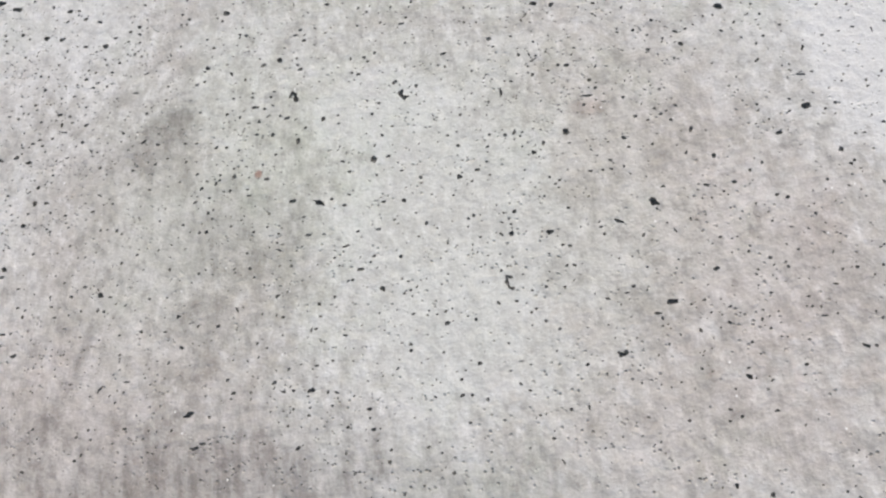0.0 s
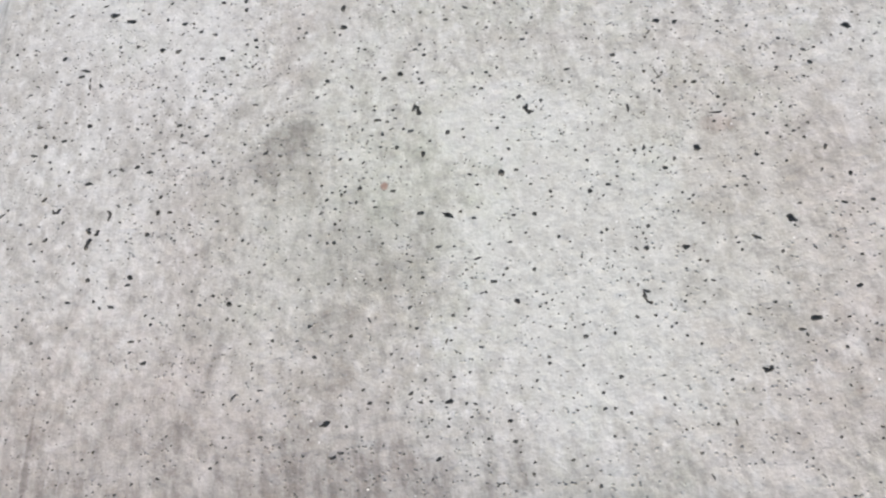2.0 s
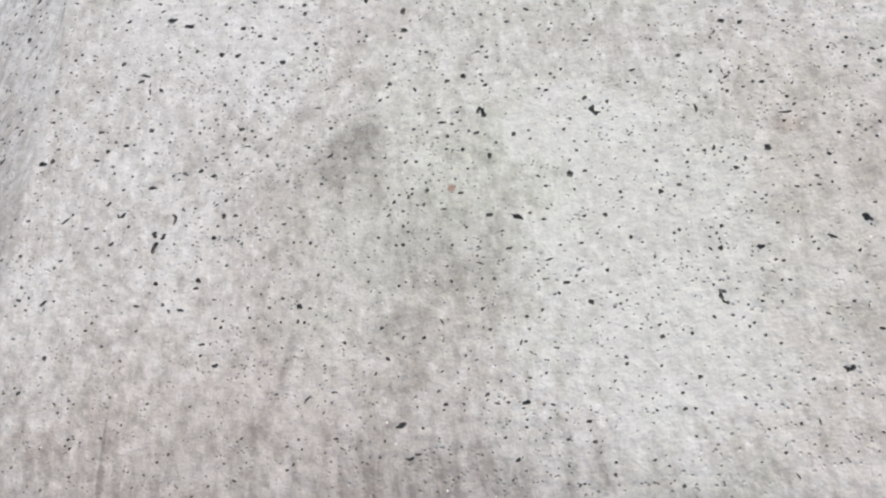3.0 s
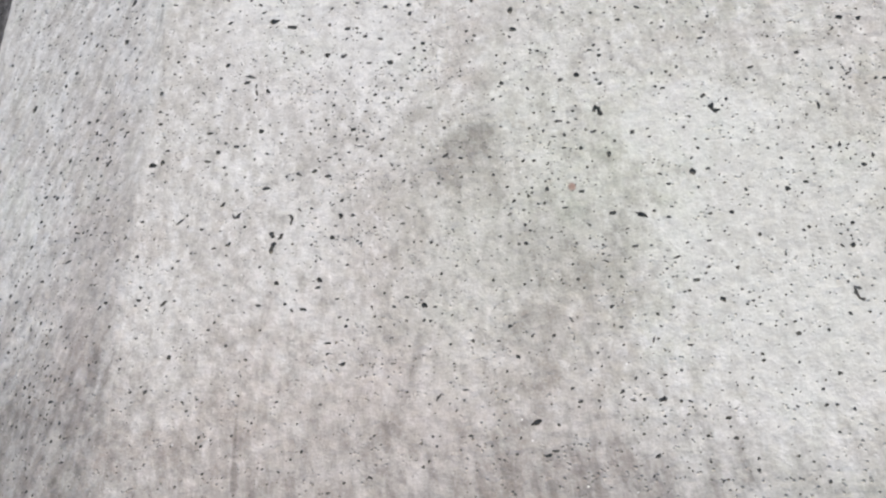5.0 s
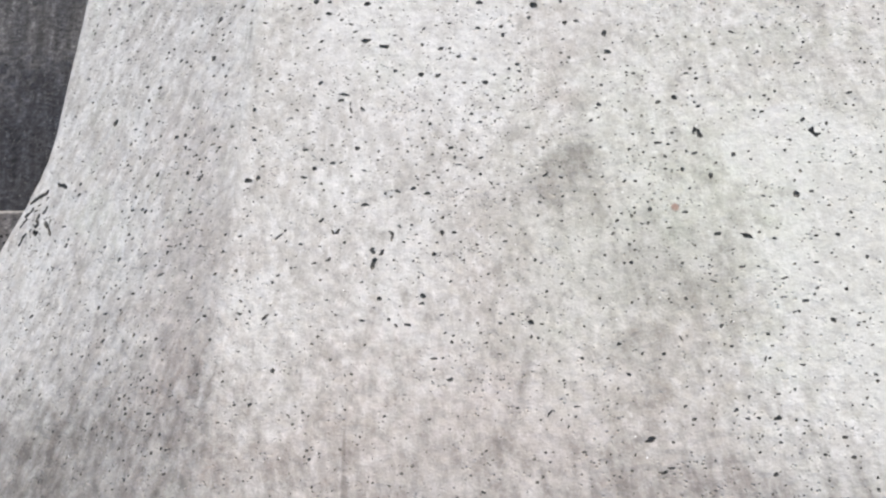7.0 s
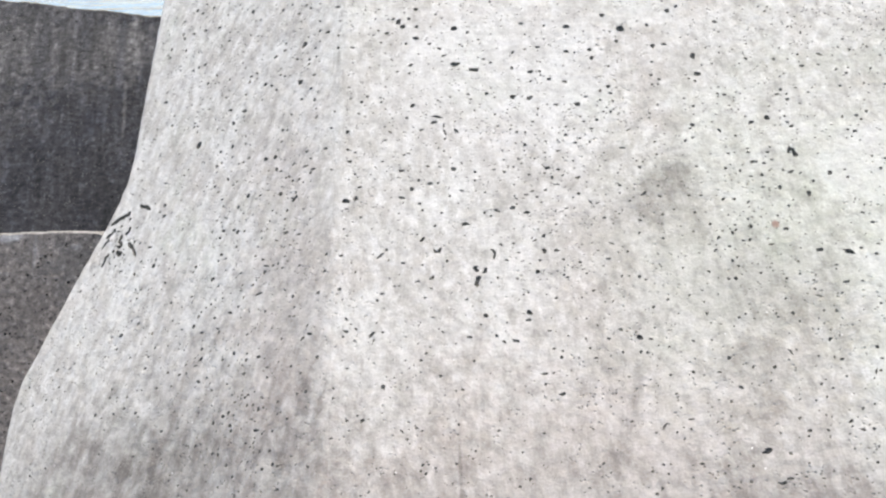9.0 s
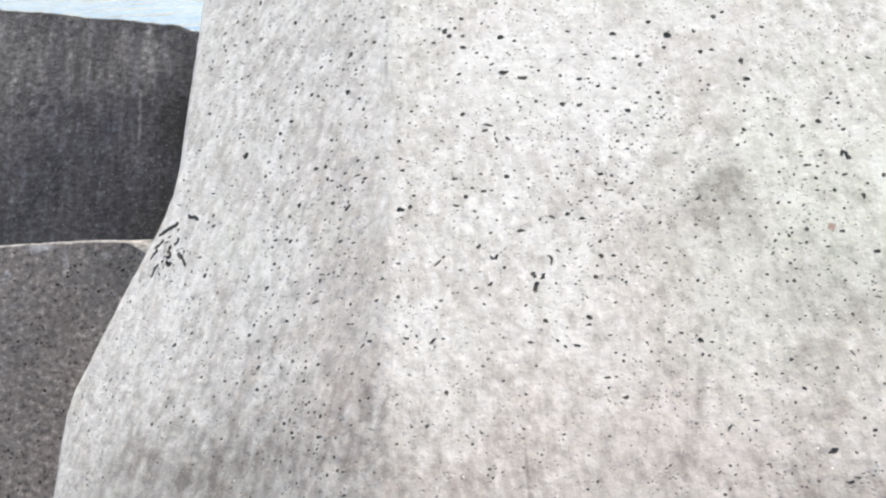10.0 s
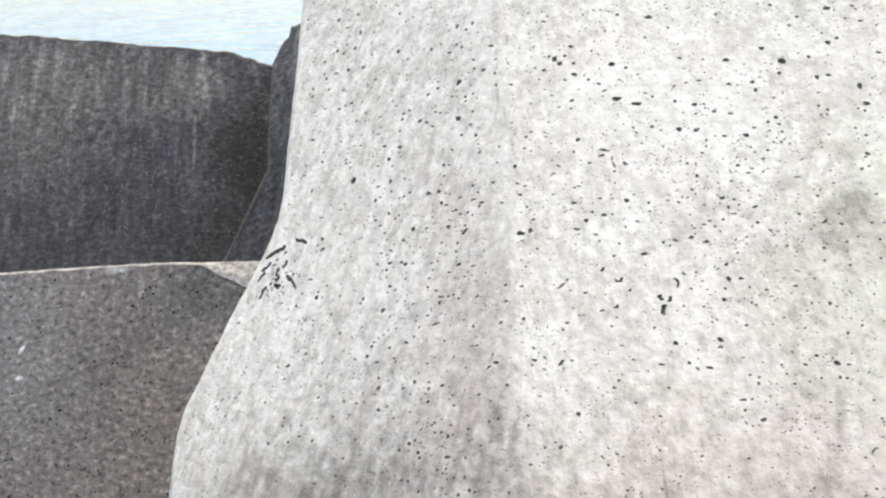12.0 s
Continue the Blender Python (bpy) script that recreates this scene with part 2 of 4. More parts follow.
SLATE = dark_concrete("dark_block_concrete", (0.023, 0.0255, 0.034), (0.050, 0.052, 0.061), (0.066, 0.066, 0.071), 0.6, 7.5, 2.6, 0.6, 0.06, (
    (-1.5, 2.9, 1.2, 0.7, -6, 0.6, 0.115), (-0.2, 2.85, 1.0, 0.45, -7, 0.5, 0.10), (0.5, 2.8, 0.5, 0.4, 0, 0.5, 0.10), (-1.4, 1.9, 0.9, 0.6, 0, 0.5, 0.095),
    # near-black marks: shade beside the flared block, put into the colour
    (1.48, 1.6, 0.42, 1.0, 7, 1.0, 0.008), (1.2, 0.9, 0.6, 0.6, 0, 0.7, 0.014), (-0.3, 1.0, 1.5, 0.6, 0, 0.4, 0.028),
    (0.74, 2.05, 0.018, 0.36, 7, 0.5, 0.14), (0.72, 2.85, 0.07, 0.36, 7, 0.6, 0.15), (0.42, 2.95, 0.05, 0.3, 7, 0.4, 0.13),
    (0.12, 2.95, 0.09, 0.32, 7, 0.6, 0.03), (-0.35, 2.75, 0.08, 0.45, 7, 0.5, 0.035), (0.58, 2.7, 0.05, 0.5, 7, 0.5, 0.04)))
BROWN = dark_concrete("weathered_grey_concrete", (0.142, 0.128, 0.123), (0.188, 0.170, 0.162), (0.212, 0.180, 0.164), 0.12, 5.0, 1.1, 0.25, 0.036, (
    (-1.2, -0.19, 0.012, 0.045, -25, 1.0, 0.7), (-1.19, -0.385, 0.03, 0.012, 10, 0.9, 0.6), (-0.8, 0.14, 0.035, 0.035, 0, 0.8, 0.27), (-0.58, 0.31, 0.08, 0.025, 0, 0.8, 0.40), (-0.12, 0.25, 0.03, 0.018, 0, 0.7, 0.36), (-0.4, 0.22, 0.012, 0.12, 3, 0.5, 0.28),
    (0.05, 0.12, 0.4, 0.22, -10, 0.5, 0.10), (-1.4, -0.2, 0.6, 0.7, 0, 0.4, 0.22)))
# hole linings of the far blocks, with the recess shade painted in
SLATE_HOLE_SHADE = plain_mottled("dark_void_shade", (0.012, 0.012, 0.012), (0.03, 0.03, 0.03), 0.02)
SLATE_RIM = plain_mottled("worn_lit_edge", (0.04, 0.04, 0.04), (0.12, 0.116, 0.11), 0.03, 0.9, 0.004)
BROWN_RIM = plain_mottled("worn_pale_edge", (0.13, 0.128, 0.126), (0.42, 0.415, 0.415), 0.09, 0.9, 0.004)
BREAK = plain_mottled("raw_break", (0.14, 0.14, 0.142), (0.46, 0.458, 0.46), 0.03, 0.95, 0.012)
CORE = plain_mottled("core_concrete", (0.2, 0.195, 0.19), (0.3, 0.29, 0.28), 0.2)
WATER = sea_water()


from mathutils.geometry import delaunay_2d_cdt as CUT


# ---- a cast block: a face that may be folded once, with voids, rounded rims and a body behind ----
def within(x, y, ring, grow=1.15):
    """Whether (x, y) lies in the ring round the origin, grown a little."""
    hit = False
    for (x0, y0), (x1, y1) in zip(ring, ring[1:] + ring[:1]):
        x0, y0, x1, y1 = grow * x0, grow * y0, grow * x1, grow * y1
        if (y0 > y) != (y1 > y) and x < x0 + (y - y0) * (x1 - x0) / (y1 - y0):
            hit = not hit
    return hit


class Cast:
    def __init__(self, outline, rim, depth, fold=0.0, line=(0.0, 0.0), soft=0.03, step=0.03, wear=0.001, wear_top=0.0, seed=1):
        self.rim, self.depth, self.fold, self.line, self.soft = rim, depth, radians(fold), line, soft
        self.dice = random.Random(seed)
        self.outline = self.sampled(outline, step, wear, wear_top)
        self.voids, self.grid = [], {}

    def sampled(self, outline, step, wear, wear_top):
        pts = []
        top = max(p[1] for p in outline)
        for (x0, y0), (x1, y1) in zip(outline, outline[1:] + outline[:1]):
            n = max(1, int(math.hypot(x1 - x0, y1 - y0) / step))
            for k in range(n):
                pts.append(Vector((x0 + (x1 - x0) * k / n, y0 + (y1 - y0) * k / n)))
        done = []
        for i, p in enumerate(pts):
            out = self.outward(pts, i)
            rub = wear * noise.noise((p.x * 9, p.y * 9, 3.1)) + (wear_top * (noise.noise((p.x * 4, p.y * 4, 7.7)) + 0.6 * noise.noise((p.x * 17, p.y * 17, 1.7))) if out.y > 0.5 else 0.0)
            done.append(p + out * rub)
        return done

    def outward(self, pts, i):
        d = pts[(i + 1) % len(pts)] - pts[i - 1]
        return Vector((d.y, -d.x)).normalized()

    def across(self, s, v):
        return s - (self.line[0] + self.line[1] * v)

    def place(self, s, v, d=0.0):
        """The point at (s, v) of the unfolded face, d proud of it."""
        q, c, w = self.across(s, v), self.line[0] + self.line[1] * v, self.soft
        if self.fold == 0.0 or q >= w:
            return (s, v, d)
        r = 2 * w / self.fold
        turn = self.fold * min(1.0, (w - q) / (2 * w))
        rest = max(0.0, -w - q)
        x = c + w - r * math.sin(turn) - rest * math.cos(turn) - d * math.sin(turn)
        z = -r * (1 - math.cos(turn)) - rest * math.sin(turn) + d * math.cos(turn)
        return (x, v, z)

    def inside(self, s, v, gap):
        hit, pts = False, self.outline
        for a, b in zip(pts, pts[1:] + pts[:1]):
            if (a.y > v) != (b.y > v) and s < a.x + (v - a.y) * (b.x - a.x) / (b.y - a.y):
                hit = not hit
            if (a.x - s) ** 2 + (a.y - v) ** 2 < gap * gap:
                return False
        return hit

    def void(self, s, v, a, b, turn=0.0, sides=11, jag=0.75):
        """An air hole with half axes a and b; kept clear of its neighbours, the rim and the fold."""
        r = max(a, b) * 1.2
        q = self.across(s, v)
        if self.fold and abs(q) < self.soft + r:
            s += math.copysign(self.soft + r - abs(q), q)
        t = radians(turn)
        ring = []
        for k in range(sides):
            f = 2 * math.pi * k / sides
            m = 1.03 - jag / 2 + jag * self.dice.random()
            x, y = m * a * math.cos(f), m * b * math.sin(f)
            ring.append((x * math.cos(t) - y * math.sin(t), x * math.sin(t) + y * math.cos(t)))
        if not all(self.inside(s + x, v + y, self.rim * 1.3 + (0.0 if r > 0.008 else 2 * r)) for x, y in (ring if r > 0.008 or jag > 0.8 else ring[:1])):
            return False
        for s2, v2, r2, other in self.near(s, v):
            if (s - s2) ** 2 + (v - v2) ** 2 < (r + r2) ** 2:
                gap = ((s2 - s) ** 2 + (v2 - v) ** 2) ** 0.5
                if gap < 1e-6 or min(r, r2) < 0.004:
                    return False
                for mine, theirs, dx, dy in ((ring, other, s - s2, v - v2), (other, ring, s2 - s, v2 - v)):
                    if any(within(x + dx, y + dy, theirs) for x, y in mine + [(0.5 * (x0 + x1), 0.5 * (y0 + y1)) for (x0, y0), (x1, y1) in zip(mine, mine[1:] + mine[:1])]):
                        return False
        self.voids.append((s, v, ring, min(a, b) * self.dice.uniform(0.45, 1.15)))
        self.grid.setdefault((int(s // 0.06), int(v // 0.06)), []).append((s, v, r, ring))
        return True

    def crack(self, line, half):
        """A jagged furrow along a bent line, half as wide as given to each side and tapering to its ends."""
        pts, fine = [Vector(p) for p in line], []
        for a, b in zip(pts, pts[1:]):
            fine += [a.lerp(b, k / 3) for k in range(3)]
        fine.append(pts[-1])
        mid, left, right = sum(fine, Vector((0, 0))) / len(fine), [], []
        for k, p in enumerate(fine):
            way = (fine[min(k + 1, len(fine) - 1)] - fine[max(k - 1, 0)]).normalized()
            wide = half * (0.35 if k in (0, len(fine) - 1) else 1.0)
            for row, sign in ((left, 1), (right, -1)):
                row.append(p + sign * wide * self.dice.uniform(0.4, 1.75) * Vector((-way.y, way.x)) - mid)
        ring = [(p.x, p.y) for p in right + left[::-1]]
        r = max(math.hypot(*p) for p in ring)
        self.voids.append((mid.x, mid.y, ring, half * 1.2))
        self.grid.setdefault((int(mid.x // 0.06), int(mid.y // 0.06)), []).append((mid.x, mid.y, r, ring))

    def near(self, s, v):
        i, j = int(s // 0.06), int(v // 0.06)
        for x in (i - 1, i, i + 1):
            for y in (j - 1, j, j + 1):
                yield from self.grid.get((x, y), ())

    def scatter(self, tries, area, small, large, thick):
        """Random air holes, many small and few large, denser in clouds."""
        x0, y0, x1, y1 = area
        for _ in range(tries):
            s, v = self.dice.uniform(x0, x1), self.dice.uniform(y0, y1)
            if noise.noise((s * 3.1, v * 3.1, 0.5)) * 0.5 + 0.5 + thick * (v - y0) / (y1 - y0) < self.dice.random() + 0.15:
                continue
            a = small * (large / small) ** (self.dice.random() ** 2.3)
            self.void(s, v, a, a * self.dice.uniform(0.4, 0.95), self.dice.uniform(-35, 70), 6 if a < 0.003 else 9)

    def solid(self):
        """Points, faces and what each face is: 0 face and body, 1 void, 2 rim."""
        n = len(self.outline)
        inner = [p - self.outward(self.outline, i) * self.rim for i, p in enumerate(self.outline)]
        flat, loops = list(inner), [list(range(n))]
        for s, v, ring, _ in self.voids:
            loops.append(list(range(len(flat), len(flat) + len(ring))))
            flat += [Vector((s + x, v + y)) for x, y in ring]
        edges = []
        if self.fold:
            low, high = min(p.y for p in inner) + 0.02, max(p.y for p in inner) - 0.02
            for k in range(7):
                q = self.soft * (k - 3) / 3
                edges.append((len(flat), len(flat) + 1))
                flat += [Vector((self.line[0] + self.line[1] * y + q, y)) for y in (low, high)]
        pts, _, tris, from_v, _, _ = CUT(flat, edges, loops, 0, 1e-6)
        verts = [self.place(p.x, p.y) for p in pts]
        where = {o: i for i, old in enumerate(from_v) for o in old}
        owner = {where[k]: i for i, loop in enumerate(loops) for k in loop}
        border = [(p.x, p.y) for p in inner]
        holes = set(range(1, len(loops)))
        faces, slots = [], []
        for tri in tris:
            of = {owner.get(k) for k in tri}
            x, y = sum(pts[k].x for k in tri) / 3, sum(pts[k].y for k in tri) / 3
            if (0 in of or None in of) and not within(x, y, border, 1.0):
                continue
            if len(of) == 1 and of <= holes:
                i = of.pop()
                if within(x - self.voids[i - 1][0], y - self.voids[i - 1][1], self.voids[i - 1][2], 1.0):
                    continue
            faces.append(list(tri)), slots.append(0)
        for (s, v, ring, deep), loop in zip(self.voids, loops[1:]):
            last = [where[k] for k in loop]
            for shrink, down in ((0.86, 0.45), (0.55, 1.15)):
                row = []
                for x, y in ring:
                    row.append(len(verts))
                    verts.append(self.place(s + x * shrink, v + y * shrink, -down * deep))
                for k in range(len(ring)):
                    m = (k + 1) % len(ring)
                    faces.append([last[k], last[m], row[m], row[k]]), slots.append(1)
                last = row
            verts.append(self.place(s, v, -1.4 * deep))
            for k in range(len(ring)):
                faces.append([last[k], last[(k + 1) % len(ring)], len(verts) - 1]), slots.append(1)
        last = [where[k] for k in range(n)]
        rows = [(math.sin(f), 1 - math.cos(f)) for f in (radians(22), radians(45), radians(68), radians(90))] + [(1.0, self.depth / self.rim)]
        for j, (out, down) in enumerate(rows):
            row = []
            for i, p in enumerate(self.outline):
                o = p - self.outward(self.outline, i) * self.rim * (1 - out)
                chip = 0.12 * self.rim * noise.noise((o.x * 40, o.y * 40, j)) if j < 4 else 0.0
                x, y, z = self.place(o.x, o.y, 0.0)
                row.append(len(verts))
                verts.append((x, y, z - down * self.rim + chip) if j < 4 else (x, y, -self.depth))
            for k in range(n):
                m = (k + 1) % n
                faces.append([last[m], last[k], row[k], row[m]]), slots.append(2 if j < 3 else 0)
            last = row
        faces.append(last[::-1]), slots.append(0)
        return verts, faces, slots

    def thing(self, name, mats, edge=""):
        """The block as an object; mats: face, voids, rim. With a label for it, the rim is a part of its own."""
        verts, faces, slots = self.solid()
        apart = [f for f, k in zip(faces, slots) if k == 2] if edge else []
        if edge:
            faces, slots = zip(*[(f, k) for f, k in zip(faces, slots) if k != 2])
        ob = new(name, self.made(name, verts, faces, slots, mats))
        rim = None
        if edge:
            used = {v: i for i, v in enumerate(sorted({v for f in apart for v in f}))}
            rim = new("paler_edge", self.made("paler_edge", [verts[v] for v in used], [[used[v] for v in f] for f in apart], [0] * len(apart), mats[2:]))
            tagged(rim, edge).parent = ob
        return ob, rim

    def made(self, name, verts, faces, slots, mats):
        me = bpy.data.meshes.new(name)
        me.from_pydata(verts, [], faces)
        for m in mats:
            me.materials.append(m)
        me.polygons.foreach_set("material_index", list(slots))
        me.polygons.foreach_set("use_smooth", [k > 0 or len(mats) == 1 for k in slots])
        me.update()
        return me


def part(name, bm, mat, parent, label=""):
    me = bpy.data.meshes.new(name)
    bm.to_mesh(me)
    bm.free()
    me.materials.append(mat)
    ob = tagged(new(name, me), label)
    ob.parent = parent
    return ob


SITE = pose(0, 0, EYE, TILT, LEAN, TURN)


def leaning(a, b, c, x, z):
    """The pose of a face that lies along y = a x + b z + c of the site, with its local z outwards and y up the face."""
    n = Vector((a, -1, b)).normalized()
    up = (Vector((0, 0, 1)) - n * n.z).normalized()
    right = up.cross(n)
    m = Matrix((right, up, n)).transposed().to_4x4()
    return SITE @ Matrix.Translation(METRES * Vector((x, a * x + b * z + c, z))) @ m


# ---- water and core ----
def sheet(name, x0, y0, x1, y1, z, mat):
    me = bpy.data.meshes.new(name)
    me.from_pydata([(x0, y0, z), (x1, y0, z), (x1, y1, z), (x0, y1, z)], [], [(0, 1, 2, 3)])
    me.materials.append(mat)
    return new(name, me)


water = tagged(sheet("water", -4000, -4000, 4000, 4000, 0.0, WATER), "calm pale blue sea with small ripples", "sea", kind="structure")

core_mesh = bpy.data.meshes.new("breakwater_core")
bm = bmesh.new()
bmesh.ops.create_cube(bm, size=1.0, matrix=Matrix.LocRotScale((-2.0, 2.2, -0.25), None, (22, 14, 1.5)))
bmesh.ops.bevel(bm, geom=bm.edges[:], offset=0.08, segments=2, affect="EDGES")
bm.to_mesh(core_mesh)
core_mesh.materials.append(CORE)
tagged(new("ground", core_mesh), "plain grey concrete core of the breakwater under the blocks", "breakwater", kind="structure")

# ---- the pale armour block in front ----
K = METRES
side = [(-0.83, -0.62), (-0.818, -0.25), (-0.818, -0.12), (-0.816, -0.055), (-0.792, 0.0), (-0.741, 0.08), (-0.683, 0.17), (-0.592, 0.30),
        (-0.562, 0.355), (-0.541, 0.392), (-0.530, 0.45), (-0.523, 0.62), (-0.512, 0.79), (-0.503, 1.0), (-0.49, 1.25)]
front = Cast([(K * x, K * y) for x, y in [(1.85, -0.62), (1.78, 1.25)] + [(x - (0.018 if y > 0.38 else 0.012 if y > -0.02 else 0.007), y) for x, y in side[::-1]]], 0.03, 3.1, 19.0, (0.029, 0.042), 0.016, 0.03, 0.002, 0.004, 5)
void, crack = front.void, front.crack

# bent hollows
crack(((0.412, 0.020), (0.415, 0.011), (0.416, 0.001)), 0.0045)
crack(((0.444, 0.011), (0.438, 0.004), (0.431, -0.003)), 0.0045)
crack(((0.423, -0.008), (0.418, -0.021), (0.413, -0.039)), 0.0045)
crack(((0.306, 0.083), (0.314, 0.072), (0.324, 0.072), (0.329, 0.082)), 0.0038)
crack(((0.455, 0.059), (0.463, 0.058), (0.467, 0.047), (0.463, 0.030)), 0.0030)
crack(((1.485, 0.194), (1.478, 0.184), (1.482, 0.173), (1.497, 0.174)), 0.0047)
crack(((1.688, -0.281), (1.676, -0.277), (1.675, -0.287), (1.680, -0.300), (1.689, -0.306)), 0.0028)
crack(((1.868, -0.450), (1.873, -0.456), (1.881, -0.457), (1.885, -0.448)), 0.0038)
crack(((1.216, 0.218), (1.223, 0.231), (1.231, 0.221), (1.234, 0.205)), 0.0054)

# holes across the side, left of the fold
void(-0.533, 0.655, 0.0110, 0.0106, -11)
void(-0.094, 0.872, 0.0124, 0.0081, 57)
void(-0.106, 0.732, 0.0102, 0.0094, -76)
void(-0.334, 1.130, 0.0100, 0.0090, -56)
void(-0.230, 0.494, 0.0105, 0.0077, -21)
void(-0.507, 1.313, 0.0121, 0.0059, 86)
void(-0.110, 0.316, 0.0126, 0.0056, 36)
void(-0.617, 1.437, 0.0088, 0.0080, 42)
void(-0.684, 0.257, 0.0084, 0.0083, -25)
void(-0.382, 0.683, 0.0112, 0.0058, -33)
void(-0.338, 0.714, 0.0103, 0.0063, -23)
void(-0.087, 1.114, 0.0080, 0.0077, 77)
void(-0.292, 0.386, 0.0081, 0.0074, 64)
void(-0.620, 1.278, 0.0082, 0.0071, 67)
void(-0.565, 1.157, 0.0095, 0.0060, -27)
void(-0.412, 0.142, 0.0097, 0.0059, 36)
void(-0.673, 1.168, 0.0080, 0.0070, 67)
void(-0.796, 0.047, 0.0103, 0.0053, 7)
void(-0.325, 0.273, 0.0088, 0.0060, 36)
void(-0.439, 0.542, 0.0075, 0.0070, 43)
void(-0.683, 1.255, 0.0101, 0.0050, 2)
void(-0.663, 0.430, 0.0100, 0.0050, 9)
void(-0.137, 0.217, 0.0107, 0.0047, -4)
void(-0.667, 0.470, 0.0073, 0.0069, -55)
void(-0.216, 0.879, 0.0085, 0.0059, 35)
void(-0.124, 1.014, 0.0096, 0.0051, -36)
void(-0.001, 0.879, 0.0088, 0.0056, -17)
void(-0.027, 1.093, 0.0078, 0.0062, 76)
void(-0.176, 0.886, 0.0099, 0.0049, -6)
void(-0.385, 0.473, 0.0095, 0.0051, -70)
void(-0.164, 0.352, 0.0071, 0.0068, -40)
void(-0.590, 1.249, 0.0104, 0.0046, -4)
void(-0.437, -0.019, 0.0107, 0.0044, -5)
void(-0.191, 0.487, 0.0073, 0.0063, -26)
void(-0.196, 1.065, 0.0069, 0.0066, -8)
void(-0.223, 0.052, 0.0123, 0.0037, 3)
void(-0.184, 0.442, 0.0074, 0.0061, -40)
void(-0.728, 0.906, 0.0094, 0.0046, -23)
void(-0.325, 1.305, 0.0071, 0.0061, -56)
void(-0.493, 1.136, 0.0092, 0.0047, -27)
void(-0.714, 0.331, 0.0103, 0.0042, -9)
void(-0.202, 0.131, 0.0127, 0.0034, -20)
void(-0.252, 0.784, 0.0076, 0.0057, 27)
void(-0.547, 0.994, 0.0080, 0.0052, -12)
void(-0.377, 0.594, 0.0084, 0.0049, 84)
void(-0.683, 1.194, 0.0075, 0.0054, -57)
void(-0.328, 0.018, 0.0096, 0.0042, -14)
void(-0.430, -0.098, 0.0085, 0.0048, 14)
void(-0.323, 0.823, 0.0070, 0.0056, 65)
void(-0.401, 0.743, 0.0093, 0.0042, -23)
void(-0.724, 0.681, 0.0072, 0.0055, -87)
void(-0.624, 1.168, 0.0081, 0.0048, -27)
void(-0.489, 0.201, 0.0063, 0.0061, -40)
void(-0.385, 0.294, 0.0079, 0.0049, -9)
void(-0.200, -0.276, 0.0080, 0.0047, 69)
void(-0.571, 1.370, 0.0100, 0.0038, -29)
void(-0.439, 0.467, 0.0067, 0.0056, -2)
void(-0.037, -0.105, 0.0078, 0.0048, 0)
void(-0.739, 1.148, 0.0076, 0.0049, 82)
void(-0.431, -0.164, 0.0066, 0.0055, -27)
void(-0.604, 0.993, 0.0077, 0.0046, -25)
void(-0.208, 0.113, 0.0076, 0.0047, -76)
void(-0.211, -0.134, 0.0085, 0.0040, -4)
void(-0.318, 0.844, 0.0064, 0.0054, 6)
void(-0.170, 0.577, 0.0062, 0.0055, -26)
void(-0.043, 0.394, 0.0087, 0.0039, -6)
void(-0.075, 1.013, 0.0063, 0.0054, -28)
void(-0.293, 0.847, 0.0083, 0.0041, -32)
void(-0.841, 0.278, 0.0113, 0.0030, -15)
void(-0.053, 1.080, 0.0077, 0.0044, -29)
void(-0.520, 1.411, 0.0066, 0.0050, -30)
void(-0.330, 0.359, 0.0073, 0.0045, -26)
void(-0.720, 0.070, 0.0070, 0.0047, 23)
void(-0.046, 0.640, 0.0062, 0.0053, -69)
void(-0.226, 0.768, 0.0063, 0.0052, -24)
void(-0.072, 0.415, 0.0105, 0.0031, -1)
void(-0.481, 0.919, 0.0081, 0.0040, -45)
void(-0.773, 0.251, 0.0058, 0.0056, -40)
void(-0.428, 0.592, 0.0073, 0.0044, -13)
void(-0.455, 0.036, 0.0067, 0.0047, 57)
void(-0.385, 0.215, 0.0069, 0.0046, -16)
void(-0.677, 0.557, 0.0099, 0.0032, -19)
void(-0.191, 0.795, 0.0075, 0.0042, -25)
void(-0.765, 0.763, 0.0092, 0.0034, -21)
void(-0.473, 1.045, 0.0101, 0.0031, -52)
void(-0.001, 0.449, 0.0079, 0.0039, -12)
void(-0.123, 0.828, 0.0073, 0.0042, -25)
void(-0.204, 0.742, 0.0078, 0.0039, -32)
void(-0.730, 0.188, 0.0073, 0.0042, 65)
void(-0.204, -0.330, 0.0081, 0.0037, -1)
void(-0.244, 0.372, 0.0071, 0.0042, -1)
void(-0.426, 0.803, 0.0069, 0.0043, -23)
void(-0.472, 0.008, 0.0059, 0.0050, 13)
void(-0.523, 0.901, 0.0061, 0.0049, 50)
void(-0.155, 1.068, 0.0066, 0.0044, -28)
void(-0.098, 0.663, 0.0064, 0.0045, -40)
void(-0.808, 0.005, 0.0075, 0.0038, -5)
void(-0.301, 0.523, 0.0069, 0.0042, -12)
void(-0.053, 0.385, 0.0055, 0.0052, -67)
void(-0.081, 0.101, 0.0063, 0.0045, 3)
void(-0.167, 0.430, 0.0100, 0.0028, -20)
void(-0.062, 0.688, 0.0060, 0.0045, -4)
void(-0.010, -0.173, 0.0062, 0.0044, -37)
void(-0.250, 0.084, 0.0063, 0.0043, -15)
void(-0.680, 0.788, 0.0060, 0.0045, -22)
void(-0.340, 0.284, 0.0059, 0.0046, -13)
void(-0.580, 0.107, 0.0062, 0.0043, 12)
